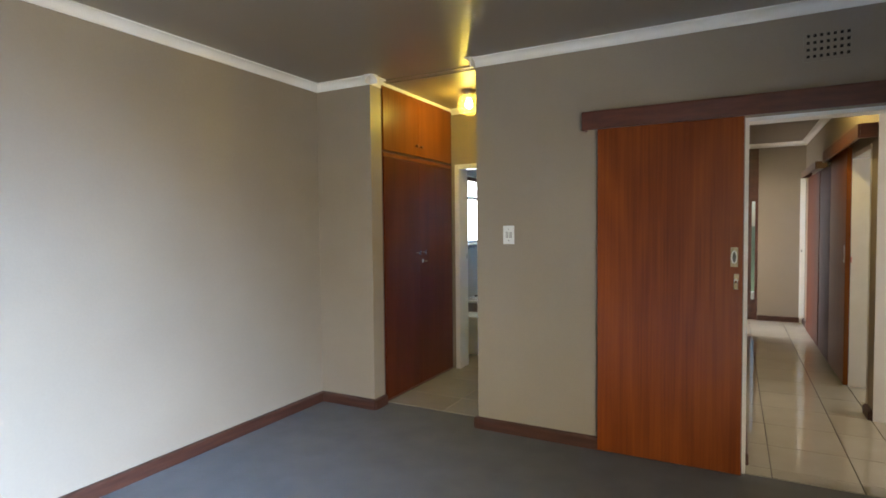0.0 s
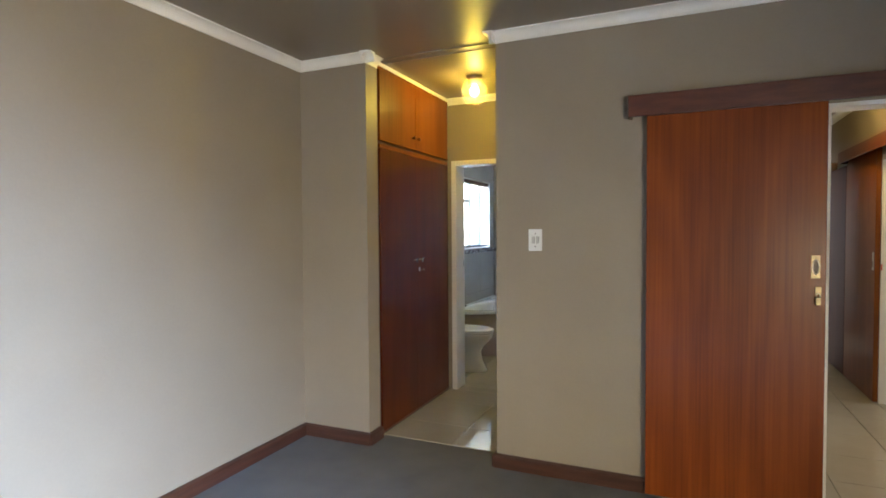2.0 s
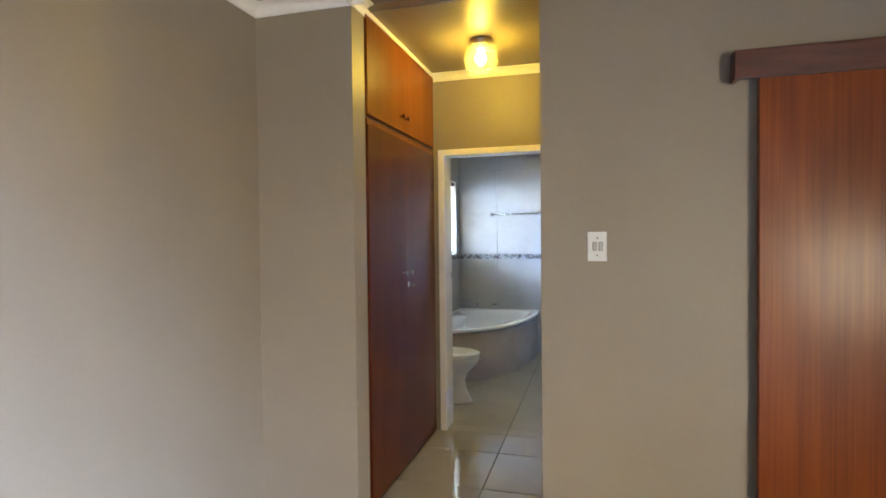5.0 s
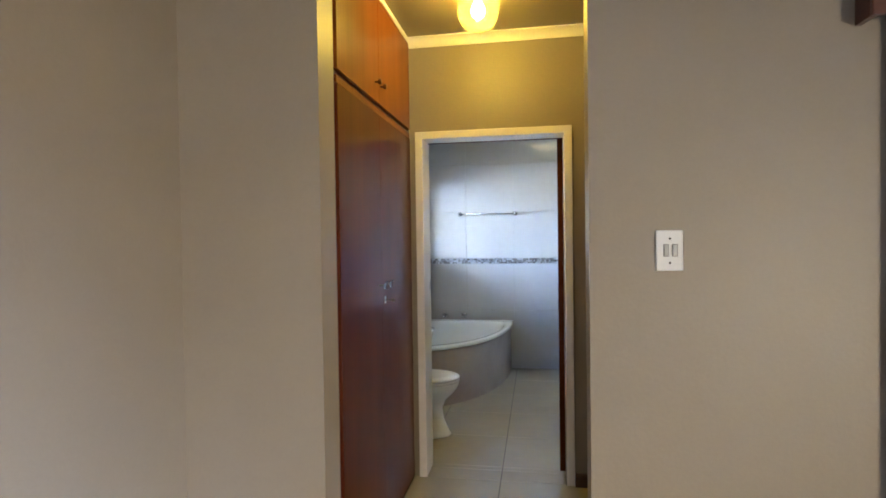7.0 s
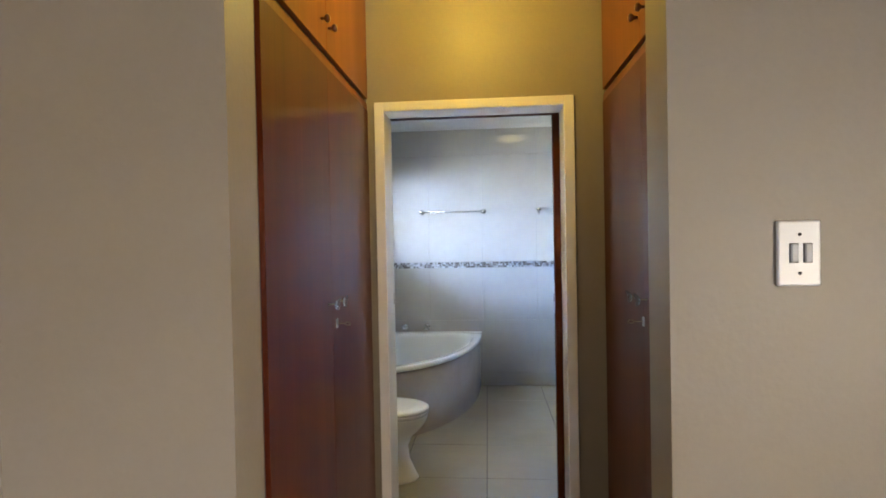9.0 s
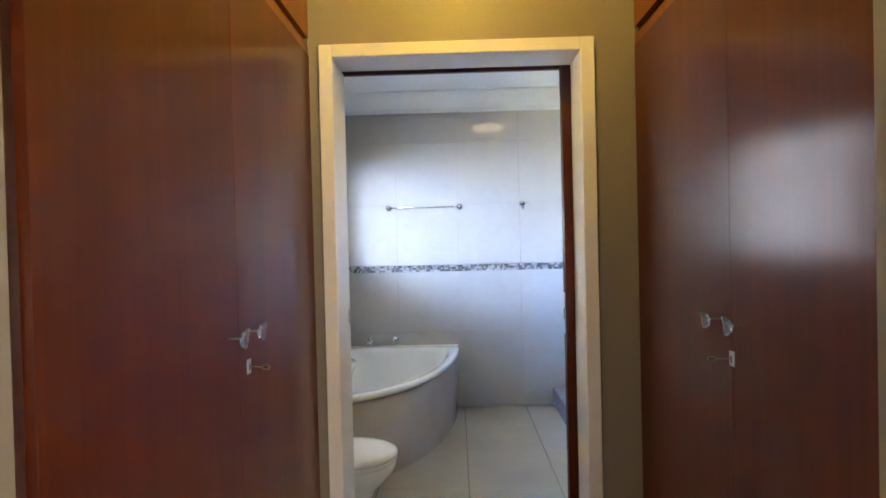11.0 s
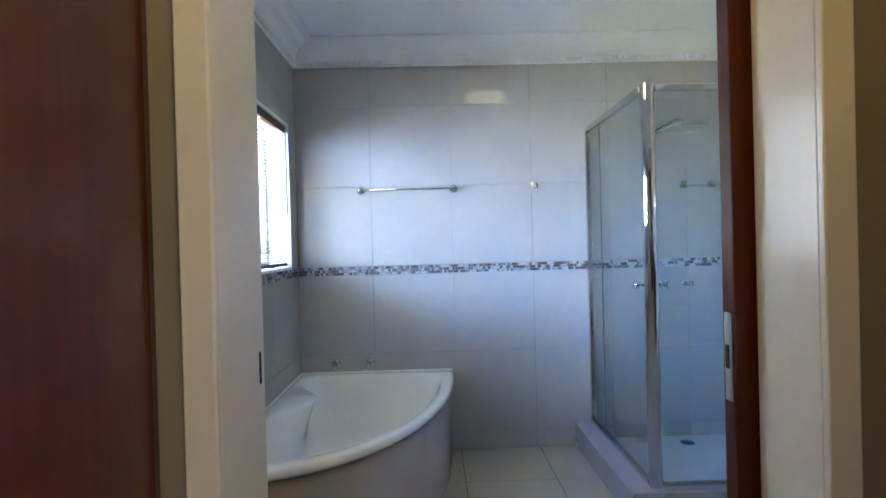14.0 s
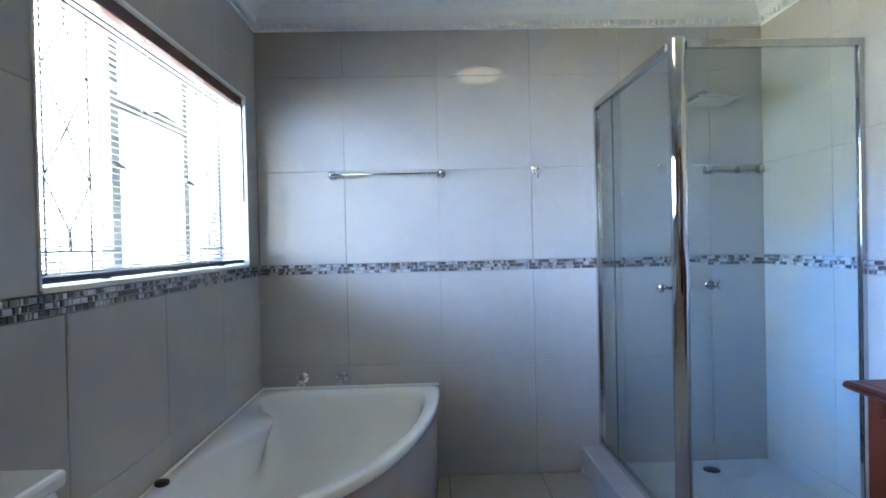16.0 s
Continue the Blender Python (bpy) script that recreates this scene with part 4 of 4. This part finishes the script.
for x in (-0.020, 0.165, 0.280):
    part("bracket", boxed(x - 0.016, x + 0.016, BY1 - 0.045, BY1, 1.668, 1.712, bevel=0.003), CHROME, shelf)

# washstand
van = thing("washstand", "red-brown wooden washstand with a panelled front", "vanity unit")
VX, VY0, VY1, VZ = -0.277, 5.80, 6.640, 0.860
part("body", boxed(VX + 0.02, NX - 0.004, VY0 + 0.02, VY1 - 0.02, 0.06, VZ - 0.032), WASHWOOD, van)
prof = [(0, 0), (-0.030, 0), (-0.040, -0.006), (-0.042, -0.014), (-0.034, -0.022), (-0.014, -0.032), (0, -0.032)]
tp = part("top", boxed(VX - 0.005, NX - 0.004, VY0 - 0.035, VY1 + 0.04, VZ - 0.030, VZ, bevel=0.004), WASHWOOD, van)
part("edge_mould", prism(prof, (VX - 0.005, VY0 - 0.035, VZ - 0.001), (VX - 0.005, VY1 + 0.04, VZ - 0.001), (1, 0, 0)), WASHWOOD, tp)
for y in (VY0, VY1 - 0.05):
    part("stile", boxed(VX, VX + 0.05, y, y + 0.05, 0.0, VZ - 0.032, bevel=0.003), WASHWOOD, van)
part("top_rail", boxed(VX, VX + 0.022, VY0 + 0.05, VY1 - 0.05, VZ - 0.09, VZ - 0.032, bevel=0.002), WASHWOOD, van)
part("bottom_rail", boxed(VX, VX + 0.022, VY0 + 0.05, VY1 - 0.05, 0.06, 0.12, bevel=0.002), WASHWOOD, van)
for a, b in ((VY0 + 0.053, VY0 + 0.433), (VY0 + 0.437, VY1 - 0.053)):
    d = part("door", boxed(VX + 0.004, VX + 0.02, a, b, 0.123, VZ - 0.093), WASHWOOD, van)
    bm = bmesh.new()
    for q in ((a, a + 0.05, 0.123, VZ - 0.093), (b - 0.05, b, 0.123, VZ - 0.093), (a + 0.05, b - 0.05, 0.123, 0.173), (a + 0.05, b - 0.05, VZ - 0.143, VZ - 0.093)):
        box(bm, VX - 0.006, VX + 0.004, *q)
    part("door_frame", bm, WASHWOOD, d)
    part("knob", spin([(0.006, 0), (0.006, 0.012), (0.014, 0.018), (0.014, 0.026), (0, 0.030)], 14, pose(VX - 0.006, (b - 0.025) if a < VY0 + 0.1 else (a + 0.025), 0.46, 0, -90)), BRASS, d)

dome = thing("bathroom_ceiling_lamp", "lit round opal glass ceiling lamp with a chrome rim", "ceiling lamp")
part("rim", spin([(0, 0), (0.190, 0), (0.196, -0.010), (0.194, -0.026), (0.180, -0.032), (0.176, -0.020), (0, -0.018)], 40, pose(-1.18, 6.88, BC)), CHROME, dome)
d = part("diffuser", spin([(0.178, -0.024)] + [(0.178 * math.cos(radians(a)), -0.024 - 0.062 * math.sin(radians(a))) for a in range(10, 90, 10)] + [(0, -0.087)], 40, pose(-1.18, 6.88, BC)), DOME, dome, "glowing opal glass bowl")
d.visible_shadow = False

# ---- hall seen through the doorway ----
def hall_pelmet(y0, y1, z0, z1, label):
    hp = thing("hall_door_pelmet", label, "pelmet", "hall pelmets")
    part("front_board", boxed(1.280, 1.296, y0, y1, z0, z1, bevel=0.002), WOODDARK, hp)
    part("top_board", boxed(1.296, 1.398, y0, y1, z1 - 0.016, z1), WOODDARK, hp)
    for y in (y0, y1 - 0.016):
        part("end_board", boxed(1.296, 1.398, y, y + 0.016, z0, z1 - 0.016), WOODDARK, hp)


hall_pelmet(5.252, 7.06, 2.060, 2.165, "dark wooden pelmet over the hall sliding door")
hall_pelmet(7.62, 9.06, 2.050, 2.130, "dark wooden pelmet farther down the hall")
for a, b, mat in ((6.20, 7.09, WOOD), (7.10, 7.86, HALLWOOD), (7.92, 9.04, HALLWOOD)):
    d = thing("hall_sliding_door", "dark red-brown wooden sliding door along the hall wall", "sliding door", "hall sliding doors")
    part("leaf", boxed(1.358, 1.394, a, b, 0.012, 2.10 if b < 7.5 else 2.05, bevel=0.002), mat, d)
    if mat is WOOD:
        part("pull_plate", boxed(1.354, 1.358, a + 0.02, a + 0.055, 1.095, 1.245, bevel=0.001), STEEL, d, "pale steel pull plate")
        # again a flat plate, coloured dark in place of a real recess
        part("pull_cup", boxed(1.3525, 1.354, a + 0.031, a + 0.044, 1.12, 1.17), IRON, d, "flat plate for the flush pull's recess, its darkness put into the colour")
tagged(part("red_sticker", boxed(1.394, 1.3985, 6.160, 6.185, 1.10, 1.15, bevel=0.001), RED), "small red tag on the hall door jamb", "tag")
hf = tagged(new("door_frame_side_room"), "cream painted door frame in the hall", "door frame", kind="structure")
for y in (5.44, 6.195):
    part("jamb", boxed(1.396, 1.545, y, y + 0.025, 0.0, 2.02, bevel=0.002), CREAM, hf)
part("head", boxed(1.396, 1.545, 5.465, 6.195, 2.0, 2.04), CREAM, hf)
tr = tagged(new("door_frame_hall_end"), "white painted door trim at the end of the hall", "door frame", kind="structure")
part("trim_board", boxed(1.335, 1.398, 9.722, 9.742, 0.0, 2.09, bevel=0.002), WHITE, tr)
part("latch", boxed(1.350, 1.362, 9.718, 9.722, 1.03, 1.06), BLACK, tr)
gd = tagged(new("door_garden"), "dark framed glazed door at the end of the hall, daylight behind", "door", kind="structure")
bm = boxed(0.555, 0.725, 9.76, 9.80, 0.0, 2.05)
box(bm, 0.770, 0.808, 9.76, 9.80, 0.0, 2.05)
box(bm, 0.555, 0.808, 9.762, 9.798, 1.78, 2.67)
box(bm, 0.555, 0.808, 9.762, 9.798, 0.0, 0.30)
part("door_frame", bm, WOODDARK, gd)
p = part("pane", boxed(0.725, 0.770, 9.778, 9.782, 0.30, 1.78), GLASS, gd)
p.visible_shadow = False

# ---- pieces: wall tiles, mosaic, floor tiles ----
tile_meshes = {}


def tile_mesh(w, h, d, mat, chamfer=0.0015):
    """A tile of w by h, d thick, its face up, with chamfered edges; shared by all of its size."""
    k = (round(w, 3), round(h, 3), mat.name)
    if k not in tile_meshes:
        c = chamfer
        v = [(0, 0, -d), (w, 0, -d), (w, h, -d), (0, h, -d), (0, 0, -c), (w, 0, -c), (w, h, -c), (0, h, -c), (c, c, 0), (w - c, c, 0), (w - c, h - c, 0), (c, h - c, 0)]
        f = [(8, 9, 10, 11)]
        for s in range(4):
            t = (s + 1) % 4
            f += [(s, t, 4 + t, 4 + s), (4 + s, 4 + t, 8 + t, 8 + s)]
        me = bpy.data.meshes.new("tile")
        me.from_pydata(v, [], f)
        me.materials.append(mat)
        tile_meshes[k] = me
    return tile_meshes[k]


def tiles(parent, origin, u, v, rects, mat, depth=0.010, gap=0.0020, gap_v=0.0020):
    """Lays tiles on the plane through origin spanned by u and v."""
    n = Vector(u).cross(Vector(v))
    turn = Matrix((Vector(u), Vector(v), n)).transposed().to_4x4()
    for a, b, c, d in rects:
        if b - a < 0.012 or d - c < 0.012:
            continue
        t = new("tile", tile_mesh(b - a - gap, d - c - gap_v, depth, mat))
        t.parent = parent
        wob = random.uniform(-0.0004, 0.0004)
        t.matrix_basis = Matrix.Translation(Vector(origin) + Vector(u) * (a + gap / 2) + Vector(v) * (c + gap_v / 2) + n * wob) @ turn


def grid(us, vs, holes=()):
    out = []
    for a, b in zip(us, us[1:]):
        for c, d in zip(vs, vs[1:]):
            out += cut_rects(a, b, c, d, holes)
    return out


ZROWS_LOW = [0.0, 0.126, 0.640, 1.154]
ZROWS_HIGH = [1.211, 1.726, 2.250, 2.58]
wf, wl, wr, wn_ = (bpy.data.objects[n] for n in ("wall_bath_far", "wall_bath_left", "wall_bath_right", "wall_shower_nib"))
XS = [BX0, -2.061, -1.537, -1.014, -0.505, 0.007, BX1]
for zs in (ZROWS_LOW, ZROWS_HIGH):
    # far wall, seen from the room: u runs to +x, v up, normal to -y
    tiles(wf, (0, BY1, 0), (1, 0, 0), (0, 0, 1), grid(XS, zs), TILE, gap_v=0.0010)
    # window wall, normal to +x
    ys = [BY0, 5.915, 6.455, 6.996, 7.53, BY1]
    tiles(wl, (BX0, 0, 0), (0, 1, 0), (0, 0, 1), grid(ys, zs, [(6.362, 7.913, 1.212, 2.103)]), TILE, gap_v=0.0010)
    tiles(wr, (BX1, 0, 0), (0, -1, 0), (0, 0, 1), grid([-BY1, -7.55, -7.14], zs), TILE, gap_v=0.0010)
    tiles(wn_, (NX, 0, 0), (0, -1, 0), (0, 0, 1), grid([-7.14, -7.01, -6.48, -5.95, -BY0], zs), TILE, gap_v=0.0010)
wb_ = structure("wall_bath_door", boxed(-2.54, -1.99, 5.407, 5.411, 0.0, 2.53), TILE, "tiled wall beside the bathroom door")
structure("wall_bath_door_right", box(boxed(-1.087, NX - 0.002, 5.407, 5.411, 0.0, 2.53), -1.99, -1.087, 5.407, 5.411, 2.14, 2.53), TILE, "tiled wall beside the bathroom door")


def mosaic(name, parent, place, length):
    """Three rows of small glass chips along a wall; place(s, z, d) gives the point s along, z up and d proud."""
    bm = bmesh.new()
    for row in range(3):
        s = random.uniform(0, 0.01)
        z0 = 1.1555 + row * 0.0185
        while s < length - 0.008:
            w = min(random.choice((0.013, 0.013, 0.020, 0.034)), length - s)
            d = random.uniform(0.0105, 0.0125)
            c = 0.0015
            lo = [place(s, z0, 0), place(s + w - 0.002, z0, 0), place(s + w - 0.002, z0 + 0.0168, 0), place(s, z0 + 0.0168, 0)]
            hi = [place(s + c, z0 + c, d), place(s + w - 0.002 - c, z0 + c, d), place(s + w - 0.002 - c, z0 + 0.0168 - c, d), place(s + c, z0 + 0.0168 - c, d)]
            lo, hi = [bm.verts.new(p) for p in lo], [bm.verts.new(p) for p in hi]
            bm.faces.new(hi)
            for k in range(4):
                bm.faces.new((lo[k], lo[(k + 1) % 4], hi[(k + 1) % 4], hi[k]))
            s += w
    ob = part(name, bm, MOSAIC, parent, "strip of grey, silver and brown glass mosaic")
    return tagged(ob, kind="stuff")


mosaic("mosaic_band", wf, lambda s, z, d: (BX0 + s, BY1 + 0.010 - d, z), BX1 - BX0)
mosaic("mosaic_band", wl, lambda s, z, d: (BX0 - 0.010 + d, BY1 - s, z), BY1 - BY0)
mosaic("mosaic_band", wr, lambda s, z, d: (BX1 + 0.010 - d, 7.14 + s, z), BY1 - 7.14)
mosaic("mosaic_band", wn_, lambda s, z, d: (NX + 0.010 - d, BY0 + s, z), 7.14 - BY0)

slab = bpy.data.objects["floor_slab"]
fx = [-2.545, -2.035, -1.515, -0.997, -0.477, 0.043, BX1]
fy = [5.405, 5.455, 5.985, 6.518, 7.048, 7.578, BY1]
tiles(slab, (0, 0, 0), (1, 0, 0), (0, 1, 0), grid(fx, fy), FLOORTILE, gap=0.0042, gap_v=0.0042)
tiles(slab, (0, 0, 0), (1, 0, 0), (0, 1, 0), grid([-2.035, -1.515, -0.96], [4.045, 4.395, 4.925, 5.262]), FLOORTILE, gap=0.0042, gap_v=0.0042)
tiles(slab, (0, 0, 0), (1, 0, 0), (0, 1, 0), grid([-1.957, -1.515, -1.133], [5.262, 5.405]), FLOORTILE, gap=0.0042, gap_v=0.0042)
hy = [4.003] + [4.40 + 0.44 * k for k in range(13)] + [10.1]
tiles(slab, (0, 0, 0), (1, 0, 0), (0, 1, 0), grid([0.555, 0.70, 1.13, 1.395], hy), FLOORTILE, gap=0.0042, gap_v=0.0042)
tiles(slab, (0, 0, 0), (1, 0, 0), (0, 1, 0), grid([1.395, 1.56, 1.99, 2.42, 2.85, 3.5], hy[:3] + [5.245]), FLOORTILE, gap=0.0042, gap_v=0.0042)
tiles(slab, (0, 0, 0), (1, 0, 0), (0, 1, 0), grid([1.395, 1.56, 1.99, 2.42, 3.5], [5.385, 5.72, 6.16, 6.60, 8.0]), FLOORTILE, gap=0.0042, gap_v=0.0042)
tiles(slab, (0, 0, 0), (1, 0, 0), (0, 1, 0), grid([0.565, 0.70, 1.13, 1.295], [3.880, 4.003]), FLOORTILE, gap=0.0042, gap_v=0.0042)
